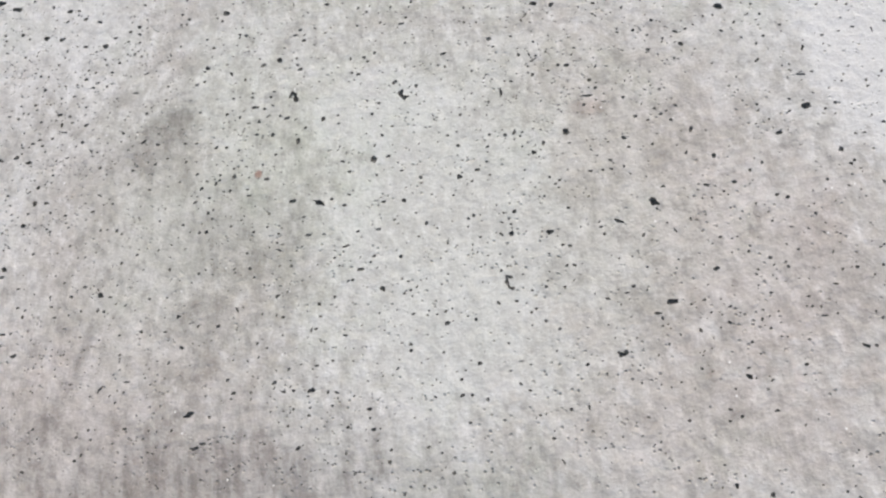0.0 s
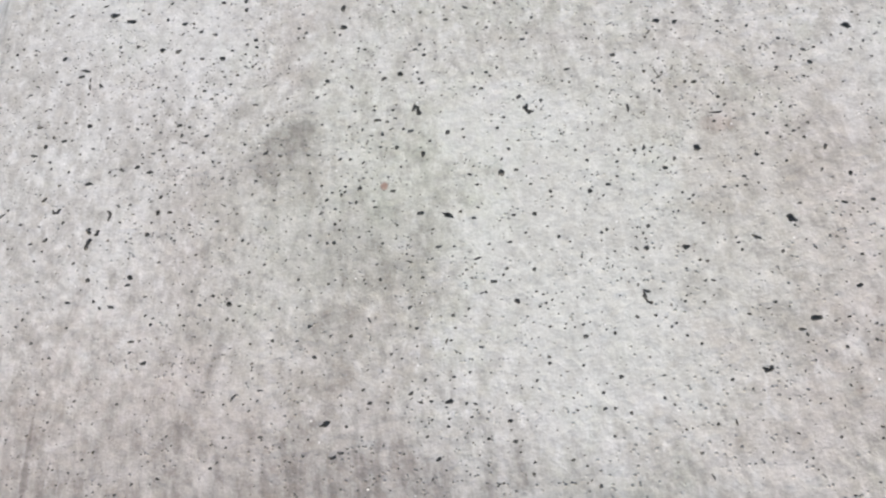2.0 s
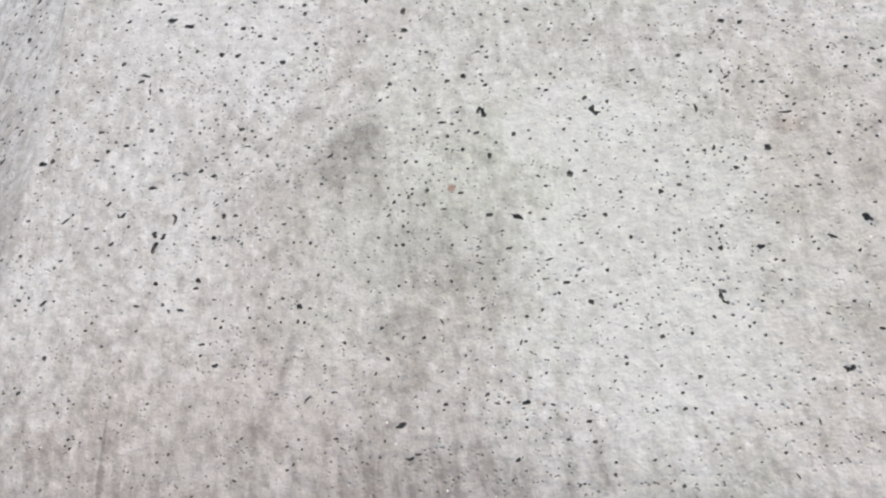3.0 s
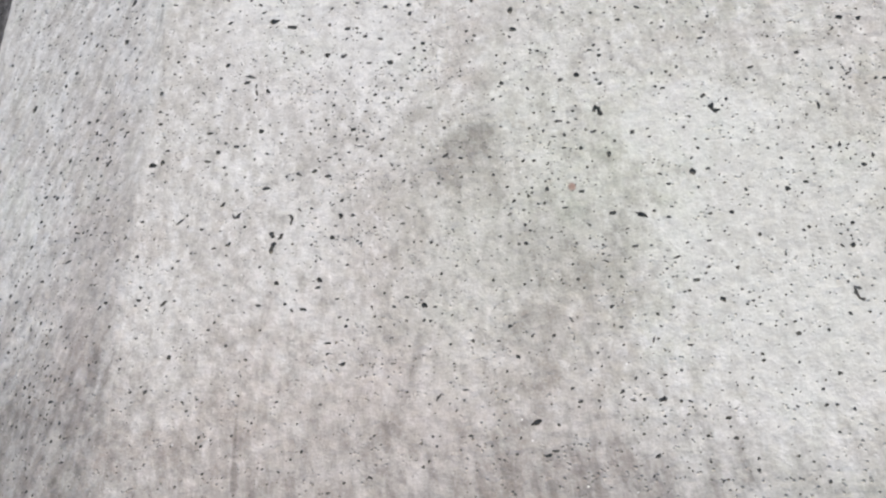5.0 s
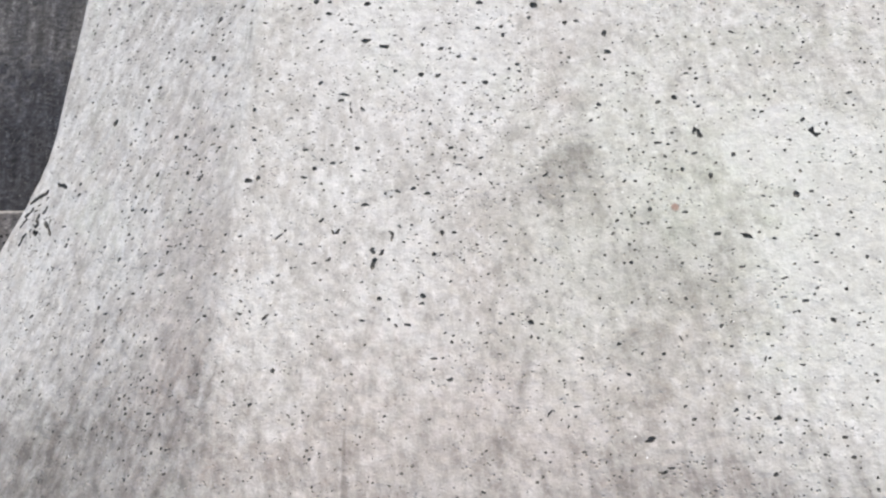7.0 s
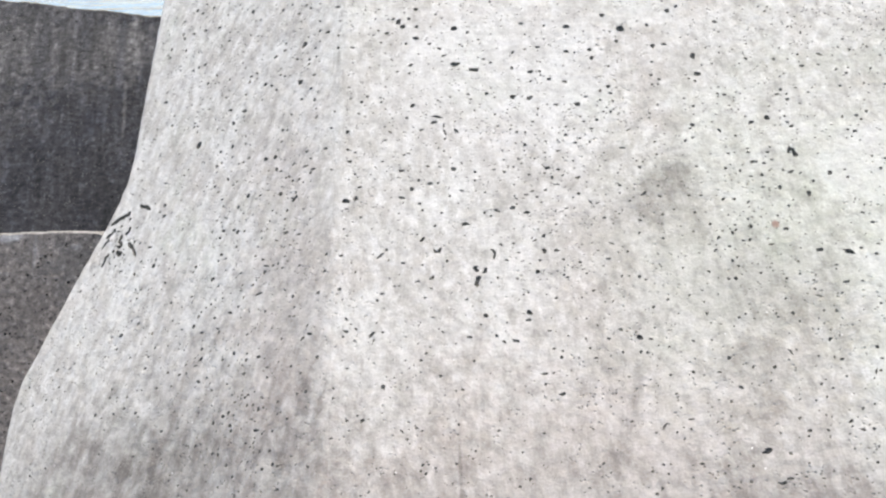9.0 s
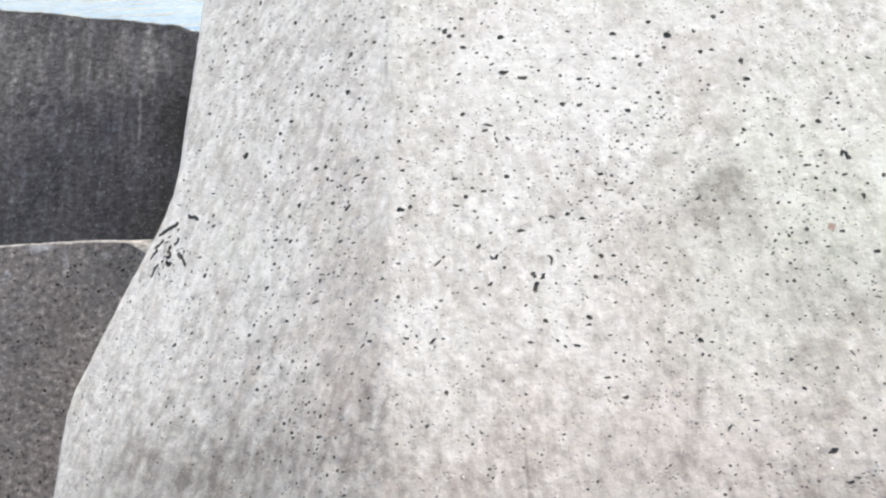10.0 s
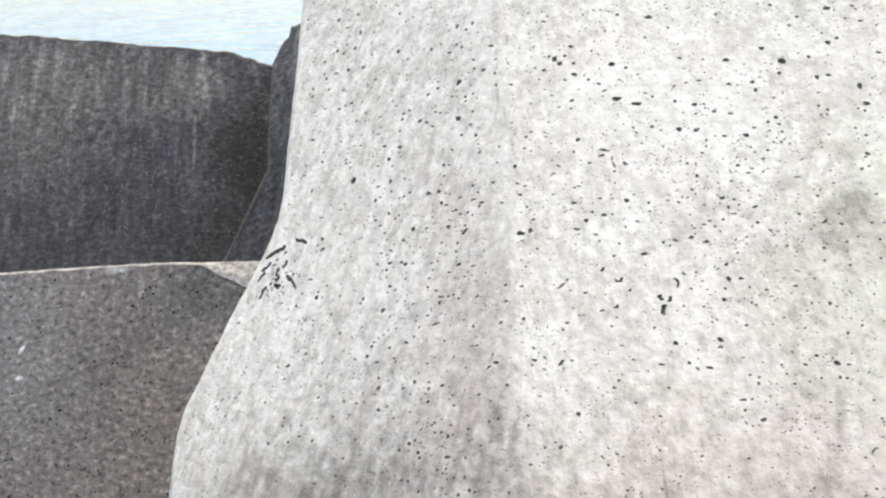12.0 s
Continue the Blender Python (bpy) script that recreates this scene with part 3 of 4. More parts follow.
void(-0.034, 0.938, 0.0068, 0.0038, -43)
void(-0.171, 0.782, 0.0062, 0.0041, -25)
void(-0.661, -0.082, 0.0066, 0.0038, 4)
void(-0.428, 0.674, 0.0072, 0.0035, -9)
void(-0.321, 0.583, 0.0052, 0.0048, -69)
void(-0.303, -0.106, 0.0050, 0.0049, -1)
void(-0.301, 1.006, 0.0062, 0.0040, -40)
void(-0.679, -0.213, 0.0057, 0.0043, -2)
void(-0.073, 0.804, 0.0060, 0.0041, -25)
void(-0.588, 0.463, 0.0085, 0.0028, -46)
void(-0.324, 0.516, 0.0054, 0.0045, -2)
void(0.021, 0.062, 0.0064, 0.0037, 25)
void(-0.390, 0.017, 0.0057, 0.0041, -26)
void(-0.089, 0.198, 0.0087, 0.0027, -8)
void(-0.013, 0.004, 0.0067, 0.0035, 9)
void(-0.051, 0.735, 0.0058, 0.0040, -25)
void(-0.061, -0.113, 0.0086, 0.0027, 31)
void(-0.687, 0.451, 0.0056, 0.0041, -18)
void(-0.134, 0.287, 0.0050, 0.0045, 50)
void(-0.246, 0.174, 0.0065, 0.0035, -16)
void(-0.511, -0.129, 0.0062, 0.0036, 5)
void(-0.650, 0.024, 0.0051, 0.0044, -40)
void(-0.217, 0.155, 0.0063, 0.0035, -16)
void(-0.154, -0.388, 0.0049, 0.0045, 74)
void(-0.403, 0.408, 0.0061, 0.0035, 10)
void(-0.368, 0.650, 0.0051, 0.0041, -22)
void(-0.420, 0.548, 0.0056, 0.0037, -40)
void(-0.732, -0.192, 0.0055, 0.0037, 5)
void(-0.400, -0.159, 0.0056, 0.0037, 15)
void(-0.299, 0.133, 0.0066, 0.0030, 12)
void(-0.500, 0.187, 0.0057, 0.0035, 23)
void(-0.191, 0.305, 0.0052, 0.0038, -9)
void(-0.396, 0.274, 0.0060, 0.0033, 11)
void(-0.054, 0.434, 0.0046, 0.0042, -40)
void(-0.099, 0.014, 0.0045, 0.0044, 4)
void(-0.561, -0.114, 0.0053, 0.0037, 5)
void(-0.045, 0.804, 0.0047, 0.0041, -26)
void(-0.170, 0.202, 0.0076, 0.0025, -25)
void(-0.653, -0.048, 0.0066, 0.0029, 4)
void(-0.667, -0.339, 0.0076, 0.0025, 3)
void(-0.141, 0.261, 0.0053, 0.0036, -18)
void(0.029, 0.110, 0.0050, 0.0037, 13)
void(-0.373, -0.020, 0.0054, 0.0034, -13)
void(0.018, 0.513, 0.0063, 0.0028, -22)
void(-0.141, 0.110, 0.0050, 0.0034, -16)
void(-0.258, -0.061, 0.0047, 0.0035, 4)
void(-0.096, -0.181, 0.0052, 0.0032, 6)
void(-0.030, -0.442, 0.0041, 0.0040, 49)
void(-0.197, -0.006, 0.0041, 0.0040, -40)
void(-0.238, -0.359, 0.0053, 0.0031, 8)
void(-0.071, -0.257, 0.0044, 0.0036, -10)
void(-0.321, -0.189, 0.0047, 0.0034, 6)
void(-0.176, 0.126, 0.0050, 0.0032, 36)
void(-0.093, -0.044, 0.0063, 0.0025, -0)
void(-0.559, -0.283, 0.0061, 0.0026, 6)
void(-0.116, 0.172, 0.0064, 0.0025, -33)
void(-0.082, 0.148, 0.0059, 0.0025, -16)
void(-0.250, -0.238, 0.0043, 0.0034, 16)
void(-0.176, -0.196, 0.0043, 0.0034, 15)
void(-0.179, -0.168, 0.0056, 0.0024, -3)
void(-0.183, -0.342, 0.0046, 0.0029, -9)
void(-0.134, -0.298, 0.0041, 0.0032, 16)
void(-0.150, -0.340, 0.0043, 0.0030, 8)
void(-0.101, -0.316, 0.0044, 0.0029, -10)
# holes in the front by the fold
void(0.398, 0.658, 0.0140, 0.0072, 8)
void(0.451, 0.627, 0.0127, 0.0078, -25)
void(0.402, 0.787, 0.0110, 0.0075, -2)
void(0.538, 0.941, 0.0121, 0.0067, -16)
void(0.233, 0.849, 0.0098, 0.0081, 75)
void(0.055, 0.259, 0.0109, 0.0069, -21)
void(0.285, 0.776, 0.0106, 0.0064, -14)
void(0.042, 0.962, 0.0154, 0.0042, -28)
void(0.247, 0.828, 0.0086, 0.0072, 75)
void(0.724, 0.457, 0.0078, 0.0078, -11)
void(0.396, 0.141, 0.0119, 0.0050, 1)
void(0.038, 0.442, 0.0127, 0.0046, -19)
void(0.336, 0.487, 0.0149, 0.0038, -18)
void(0.417, -0.021, 0.0156, 0.0036, 75)
void(0.725, 0.724, 0.0086, 0.0062, -7)
void(0.553, 0.514, 0.0084, 0.0063, -39)
void(0.097, 0.262, 0.0077, 0.0068, 66)
void(0.327, 0.470, 0.0105, 0.0048, 2)
void(0.375, 0.311, 0.0078, 0.0062, -11)
void(0.598, 0.501, 0.0082, 0.0058, 19)
void(0.138, -0.134, 0.0102, 0.0046, 33)
void(0.500, -0.189, 0.0107, 0.0043, -19)
void(0.316, 0.078, 0.0112, 0.0041, -10)
void(0.289, 0.886, 0.0080, 0.0056, -9)
void(0.266, 0.680, 0.0085, 0.0052, 17)
void(0.538, -0.121, 0.0075, 0.0059, -36)
void(0.255, 0.268, 0.0070, 0.0062, 6)
void(0.228, 0.329, 0.0096, 0.0046, -6)
void(0.167, 0.083, 0.0131, 0.0033, 34)
void(0.611, 0.588, 0.0087, 0.0049, 5)
void(0.461, 0.053, 0.0090, 0.0046, -47)
void(0.387, 0.433, 0.0079, 0.0051, -50)
void(0.267, 0.538, 0.0069, 0.0058, -67)
void(0.054, 0.482, 0.0069, 0.0058, 46)
void(0.558, 0.150, 0.0079, 0.0050, -10)
void(0.195, 0.814, 0.0072, 0.0054, -14)
void(0.167, -0.270, 0.0078, 0.0050, -72)
void(0.522, 0.170, 0.0067, 0.0058, 12)
void(0.300, 0.001, 0.0083, 0.0047, 34)
void(0.280, 0.112, 0.0093, 0.0041, 39)
void(0.480, 0.168, 0.0090, 0.0041, -27)
void(0.431, -0.117, 0.0070, 0.0052, 2)
void(0.356, 0.432, 0.0112, 0.0032, -76)
void(0.116, 0.578, 0.0068, 0.0051, 11)
void(0.308, 0.276, 0.0078, 0.0044, 0)
void(0.591, 0.038, 0.0068, 0.0050, -87)
void(0.266, 0.854, 0.0063, 0.0054, -15)
void(0.717, 0.637, 0.0073, 0.0046, -12)
void(0.624, 0.273, 0.0064, 0.0053, 19)
void(0.289, 0.819, 0.0060, 0.0055, 10)
void(0.699, 0.231, 0.0078, 0.0042, 13)
void(0.560, -0.276, 0.0083, 0.0039, -10)
void(0.700, 0.537, 0.0092, 0.0034, -22)
void(0.080, 0.383, 0.0067, 0.0046, -11)
void(0.436, 0.004, 0.0084, 0.0037, -71)
void(0.595, -0.328, 0.0078, 0.0039, 6)
void(0.227, 0.245, 0.0087, 0.0035, -11)
void(0.657, 0.554, 0.0061, 0.0048, 0)
void(0.570, -0.017, 0.0055, 0.0054, -29)
void(0.535, -0.140, 0.0081, 0.0036, 9)
void(0.074, 0.783, 0.0092, 0.0032, -14)
void(0.216, 1.009, 0.0088, 0.0033, -28)
void(0.637, 0.669, 0.0071, 0.0041, -0)
void(0.367, 0.695, 0.0092, 0.0031, 5)
void(0.071, -0.117, 0.0076, 0.0038, -18)
void(0.354, 0.724, 0.0071, 0.0040, -26)
void(0.447, 0.976, 0.0061, 0.0046, 4)
void(0.225, 0.052, 0.0068, 0.0041, -9)
void(0.599, 0.763, 0.0067, 0.0041, -27)
void(0.482, 0.538, 0.0056, 0.0048, -13)
void(0.621, 0.034, 0.0072, 0.0038, -3)
void(0.442, 0.764, 0.0052, 0.0051, 75)
void(0.413, 0.010, 0.0071, 0.0036, 72)
void(0.326, 0.746, 0.0059, 0.0043, 11)
void(0.668, 0.466, 0.0071, 0.0035, -11)
void(0.573, 0.354, 0.0051, 0.0048, 54)
void(0.387, -0.167, 0.0083, 0.0029, -19)
void(0.354, 0.454, 0.0076, 0.0032, -89)
void(0.349, 0.854, 0.0051, 0.0047, -44)
void(0.218, 0.864, 0.0055, 0.0044, 35)
void(0.112, -0.347, 0.0049, 0.0048, -37)
void(0.400, 0.920, 0.0052, 0.0045, -3)
void(0.040, 0.847, 0.0058, 0.0041, -27)
void(0.559, 0.612, 0.0057, 0.0041, -87)
void(0.683, 0.366, 0.0052, 0.0043, 1)
void(0.052, 0.798, 0.0056, 0.0040, -26)
void(0.254, 0.762, 0.0053, 0.0042, -14)
void(0.594, 0.078, 0.0055, 0.0041, 19)
void(0.566, 0.666, 0.0056, 0.0040, 52)
void(0.393, 0.241, 0.0085, 0.0026, -17)
void(0.290, 0.451, 0.0057, 0.0038, -1)
void(0.643, 0.221, 0.0089, 0.0024, -4)
void(0.200, 0.460, 0.0077, 0.0028, -23)
void(0.167, -0.026, 0.0068, 0.0031, -9)
void(0.042, 0.096, 0.0064, 0.0033, -9)
void(0.262, -0.004, 0.0067, 0.0032, 2)
void(0.554, 0.398, 0.0046, 0.0044, -45)
void(0.109, 0.539, 0.0071, 0.0029, -24)
void(0.663, 0.742, 0.0049, 0.0041, -15)
void(0.170, 0.830, 0.0045, 0.0044, -80)
void(0.277, 0.291, 0.0058, 0.0034, -33)
void(0.633, 0.243, 0.0063, 0.0031, 83)
void(0.562, 0.202, 0.0061, 0.0032, -9)
void(0.249, 0.498, 0.0050, 0.0038, -12)
void(0.075, 0.423, 0.0051, 0.0038, -12)
void(0.182, 0.097, 0.0046, 0.0042, 12)
void(0.429, 0.547, 0.0052, 0.0037, -36)
void(0.072, -0.083, 0.0063, 0.0030, -43)
void(0.225, 0.665, 0.0059, 0.0031, 11)
void(0.053, -0.000, 0.0046, 0.0041, 2)
void(0.515, 0.865, 0.0044, 0.0042, -80)
void(0.484, 0.069, 0.0059, 0.0031, -43)
void(0.587, 0.886, 0.0044, 0.0042, 87)
void(0.731, 0.900, 0.0044, 0.0041, 75)
void(0.453, -0.171, 0.0044, 0.0041, 82)
void(0.636, 0.585, 0.0049, 0.0036, -12)
void(0.175, 0.567, 0.0059, 0.0030, -7)
void(0.040, 0.370, 0.0053, 0.0033, -37)
void(0.607, 0.556, 0.0045, 0.0039, 39)
void(0.154, -0.043, 0.0046, 0.0038, 64)
void(0.261, 0.652, 0.0043, 0.0041, -14)
void(0.134, 0.594, 0.0044, 0.0040, -13)
void(0.695, 0.185, 0.0042, 0.0042, -71)
void(0.074, -0.344, 0.0050, 0.0035, -7)
void(0.304, 0.331, 0.0048, 0.0036, -11)
void(0.481, 0.659, 0.0060, 0.0028, -12)
void(0.209, 0.713, 0.0056, 0.0030, -31)
void(0.744, -0.005, 0.0055, 0.0030, 3)
void(0.276, 0.220, 0.0047, 0.0035, -11)
void(0.510, 0.280, 0.0045, 0.0036, -39)
void(0.046, 0.565, 0.0042, 0.0038, -23)
void(0.500, 0.642, 0.0043, 0.0037, -12)
void(0.603, -0.241, 0.0045, 0.0035, 20)
void(0.249, 0.381, 0.0058, 0.0027, -23)
void(0.748, -0.189, 0.0047, 0.0033, -7)
void(0.471, 0.732, 0.0050, 0.0031, -14)
void(0.470, -0.188, 0.0055, 0.0029, -51)
void(0.335, 0.183, 0.0046, 0.0034, -21)
void(0.675, -0.005, 0.0043, 0.0036, -8)
void(0.109, 0.296, 0.0057, 0.0027, 0)
void(0.315, 0.148, 0.0045, 0.0034, 12)
void(0.657, 0.320, 0.0059, 0.0026, 1)
void(0.721, 0.156, 0.0074, 0.0021, -55)
void(0.705, 0.337, 0.0046, 0.0033, -10)
void(0.095, 0.339, 0.0042, 0.0037, -11)
void(0.742, 0.334, 0.0050, 0.0030, -89)
void(0.071, 0.235, 0.0057, 0.0026, -10)
void(0.258, -0.462, 0.0046, 0.0032, -6)
void(0.355, 0.410, 0.0040, 0.0037, -12)
void(0.652, 0.263, 0.0046, 0.0032, -10)
void(0.309, -0.256, 0.0041, 0.0035, -18)
void(0.602, 0.669, 0.0048, 0.0030, -14)
void(0.588, 0.192, 0.0044, 0.0033, -34)
void(0.276, -0.196, 0.0050, 0.0029, 23)
void(0.718, -0.208, 0.0054, 0.0027, -6)
void(0.098, -0.114, 0.0039, 0.0037, -46)
void(0.096, 0.411, 0.0050, 0.0029, -0)
void(0.600, 0.423, 0.0038, 0.0037, -12)
void(0.655, -0.576, 0.0051, 0.0028, -13)
void(0.111, 0.203, 0.0040, 0.0035, -10)
void(0.174, 0.367, 0.0049, 0.0028, -0)
void(0.280, -0.051, 0.0044, 0.0031, -19)
void(0.495, 0.025, 0.0043, 0.0032, -9)
void(0.570, 0.069, 0.0054, 0.0025, 25)
void(0.580, -0.277, 0.0041, 0.0032, -6)
void(0.283, 0.199, 0.0039, 0.0034, 34)
void(0.359, 0.230, 0.0038, 0.0035, 12)
void(0.559, -0.302, 0.0039, 0.0034, 14)
void(0.386, -0.069, 0.0043, 0.0030, 13)
void(0.551, 0.313, 0.0039, 0.0033, -10)
void(0.210, -0.379, 0.0048, 0.0027, -31)
void(0.588, -0.218, 0.0047, 0.0027, 4)
void(0.440, -0.399, 0.0039, 0.0033, -6)
void(0.578, 0.210, 0.0052, 0.0025, 2)
void(0.264, -0.482, 0.0039, 0.0032, -15)
void(0.320, -0.146, 0.0043, 0.0029, -39)
void(0.031, -0.285, 0.0043, 0.0029, 33)
void(0.464, 0.154, 0.0037, 0.0033, -10)
void(0.262, -0.213, 0.0042, 0.0029, -8)
void(0.641, -0.041, 0.0043, 0.0029, -7)
void(0.661, 0.244, 0.0038, 0.0032, -9)
void(0.628, 0.355, 0.0045, 0.0027, -12)
void(0.483, 0.291, 0.0046, 0.0026, -11)
void(0.607, -0.092, 0.0040, 0.0030, 14)
void(0.738, 0.629, 0.0037, 0.0032, 78)
void(0.728, 0.416, 0.0050, 0.0024, -31)
void(0.698, -0.084, 0.0041, 0.0029, 3)
void(0.394, -0.228, 0.0041, 0.0029, -18)
void(0.033, -0.382, 0.0042, 0.0027, 3)
void(0.575, 0.260, 0.0044, 0.0026, -11)
void(0.582, -0.173, 0.0054, 0.0021, 9)
void(0.665, -0.202, 0.0036, 0.0031, -43)
void(0.562, -0.601, 0.0048, 0.0024, 15)
void(0.515, 0.068, 0.0037, 0.0030, -8)
void(0.074, -0.214, 0.0051, 0.0022, 3)
void(0.362, -0.295, 0.0040, 0.0028, -28)
void(0.167, -0.130, 0.0037, 0.0030, -8)
void(0.246, -0.376, 0.0041, 0.0027, -6)
void(0.468, -0.020, 0.0035, 0.0031, -9)
void(0.741, -0.404, 0.0044, 0.0025, 5)
void(0.277, 0.040, 0.0045, 0.0024, -9)
void(0.745, -0.244, 0.0035, 0.0031, -52)
void(0.577, 0.013, 0.0037, 0.0029, -8)
void(0.032, -0.261, 0.0037, 0.0028, -46)
void(0.683, -0.251, 0.0040, 0.0026, -6)
void(0.529, -0.073, 0.0034, 0.0030, -9)
void(0.660, 0.148, 0.0044, 0.0023, -9)
void(0.092, -0.144, 0.0045, 0.0023, -8)
void(0.527, 0.041, 0.0045, 0.0022, -8)
void(0.100, -0.334, 0.0035, 0.0028, -36)
void(0.297, -0.105, 0.0043, 0.0023, -8)
# holes in the middle of the front
void(0.871, 0.686, 0.0130, 0.0080, -27)
void(1.289, -0.060, 0.0137, 0.0067, -21)
void(1.036, 0.842, 0.0098, 0.0074, -15)
void(1.222, 0.225, 0.0105, 0.0066, 47)
void(1.046, 0.553, 0.0105, 0.0063, 67)
void(1.049, 0.493, 0.0100, 0.0067, -23)
void(1.007, 0.720, 0.0086, 0.0071, -82)
void(0.829, 0.742, 0.0085, 0.0062, -14)
void(1.411, 0.027, 0.0084, 0.0061, 83)
void(1.013, -0.492, 0.0099, 0.0052, 13)
void(0.949, 0.607, 0.0074, 0.0067, -33)
void(0.782, 0.601, 0.0075, 0.0063, -90)
void(1.480, 0.189, 0.0087, 0.0051, -72)
void(1.133, 0.207, 0.0107, 0.0039, 4)
void(1.007, 0.339, 0.0081, 0.0051, -46)
void(1.190, 0.328, 0.0064, 0.0062, 79)
void(1.149, 0.321, 0.0096, 0.0041, 25)
void(1.227, -0.048, 0.0081, 0.0048, -8)
void(1.030, -0.559, 0.0091, 0.0039, 17)
void(0.979, 0.608, 0.0072, 0.0049, -20)
void(1.271, -0.466, 0.0079, 0.0045, 10)
void(0.788, -0.213, 0.0064, 0.0055, 14)
void(0.813, 0.498, 0.0076, 0.0045, -6)
void(1.422, -0.272, 0.0068, 0.0049, -23)
void(1.357, 0.495, 0.0083, 0.0039, -40)
void(1.123, 0.654, 0.0064, 0.0049, -21)
void(0.945, 0.682, 0.0066, 0.0047, -81)
void(0.780, 0.630, 0.0056, 0.0055, -12)
void(1.297, 0.149, 0.0065, 0.0047, 66)
void(1.466, 0.217, 0.0060, 0.0051, 31)
void(1.088, 0.033, 0.0057, 0.0053, 82)
void(1.263, -0.133, 0.0091, 0.0033, 9)
void(1.033, 0.730, 0.0059, 0.0051, -14)
void(1.237, 0.101, 0.0065, 0.0046, 76)
void(1.306, 0.468, 0.0070, 0.0042, -12)
void(0.855, 0.160, 0.0088, 0.0032, 23)
void(1.165, 0.016, 0.0065, 0.0042, -14)
void(1.069, 0.311, 0.0065, 0.0042, -59)
void(1.046, -0.551, 0.0080, 0.0033, 7)
void(1.377, -0.224, 0.0070, 0.0038, -1)
void(0.856, 0.644, 0.0052, 0.0050, -13)
void(1.177, 0.518, 0.0060, 0.0042, -24)
void(1.475, -0.080, 0.0053, 0.0047, 82)
void(1.240, 0.293, 0.0060, 0.0040, 13)
void(0.889, 0.895, 0.0056, 0.0043, -29)
void(1.048, 0.544, 0.0063, 0.0038, -13)
void(1.487, 0.375, 0.0059, 0.0041, 1)
void(1.239, 0.405, 0.0055, 0.0042, 25)
void(1.348, -0.168, 0.0089, 0.0026, 9)
void(0.922, 0.806, 0.0054, 0.0042, -22)
void(1.249, 0.374, 0.0055, 0.0041, -11)
void(0.810, -0.422, 0.0088, 0.0026, 47)
void(1.211, 0.166, 0.0072, 0.0031, 8)
void(1.020, 0.395, 0.0050, 0.0044, 79)
void(1.445, 0.030, 0.0061, 0.0035, 3)
void(1.109, 0.774, 0.0051, 0.0041, -15)
void(1.198, -0.159, 0.0081, 0.0026, -23)
void(1.177, 0.127, 0.0048, 0.0043, 47)
void(1.244, -0.576, 0.0055, 0.0037, 10)
void(1.196, -0.262, 0.0054, 0.0037, 25)
void(1.382, 0.254, 0.0052, 0.0038, 19)
void(0.857, 0.237, 0.0054, 0.0037, -30)
void(1.463, -0.207, 0.0046, 0.0044, -7)
void(0.949, 0.495, 0.0045, 0.0044, 51)
void(1.123, -0.019, 0.0071, 0.0028, -8)
void(0.822, 0.301, 0.0082, 0.0024, -10)
void(0.949, 0.832, 0.0055, 0.0036, -64)
void(0.769, 0.398, 0.0046, 0.0042, -11)
void(1.010, 0.014, 0.0053, 0.0036, 48)
void(0.751, 0.477, 0.0055, 0.0035, -11)
void(0.976, -0.282, 0.0049, 0.0038, 4)
void(1.102, 0.834, 0.0061, 0.0031, -36)
void(0.817, 0.475, 0.0059, 0.0032, -32)
void(0.982, 0.296, 0.0056, 0.0033, 37)
void(1.388, -0.513, 0.0050, 0.0037, 25)
void(1.344, -0.074, 0.0055, 0.0033, -19)
void(1.228, 0.393, 0.0055, 0.0034, 13)
void(1.244, 0.503, 0.0044, 0.0042, 37)
void(1.234, 0.209, 0.0046, 0.0040, 80)
void(1.095, 0.186, 0.0054, 0.0034, 87)
void(1.040, 0.115, 0.0060, 0.0030, 37)
void(1.213, -0.464, 0.0079, 0.0023, -20)
void(1.433, 0.084, 0.0051, 0.0035, -32)
void(1.193, -0.444, 0.0051, 0.0034, 25)
void(1.028, -0.094, 0.0051, 0.0035, 25)
void(0.750, 0.107, 0.0054, 0.0032, 31)
void(1.355, 0.006, 0.0049, 0.0035, -8)
void(1.417, -0.140, 0.0053, 0.0032, -7)
void(0.786, -0.246, 0.0051, 0.0033, 80)
void(0.997, -0.017, 0.0058, 0.0029, 31)
void(1.103, 0.416, 0.0050, 0.0033, -11)
void(1.133, -0.193, 0.0045, 0.0037, 86)
void(0.846, 0.353, 0.0064, 0.0026, 13)
void(1.108, -0.456, 0.0058, 0.0029, 20)
void(1.044, 0.022, 0.0050, 0.0033, 87)
void(1.494, 0.172, 0.0057, 0.0029, 14)
void(1.271, -0.343, 0.0072, 0.0023, 69)
void(0.790, 0.488, 0.0044, 0.0038, -12)
void(1.427, 0.168, 0.0044, 0.0037, -10)
void(1.079, -0.001, 0.0045, 0.0036, 36)
void(0.808, 0.417, 0.0042, 0.0038, 79)
void(0.930, 0.513, 0.0043, 0.0038, -26)
void(1.012, -0.094, 0.0041, 0.0039, 83)
void(1.063, 0.200, 0.0042, 0.0038, 48)
void(1.341, -0.362, 0.0068, 0.0024, -6)
void(1.430, -0.078, 0.0048, 0.0033, 9)
void(1.108, -0.282, 0.0088, 0.0018, -65)
void(0.892, 0.095, 0.0042, 0.0037, -9)
void(0.758, 0.034, 0.0076, 0.0020, -37)
void(1.396, 0.297, 0.0039, 0.0039, -11)
void(1.072, 0.795, 0.0040, 0.0039, -78)
void(0.752, 0.374, 0.0046, 0.0034, -10)
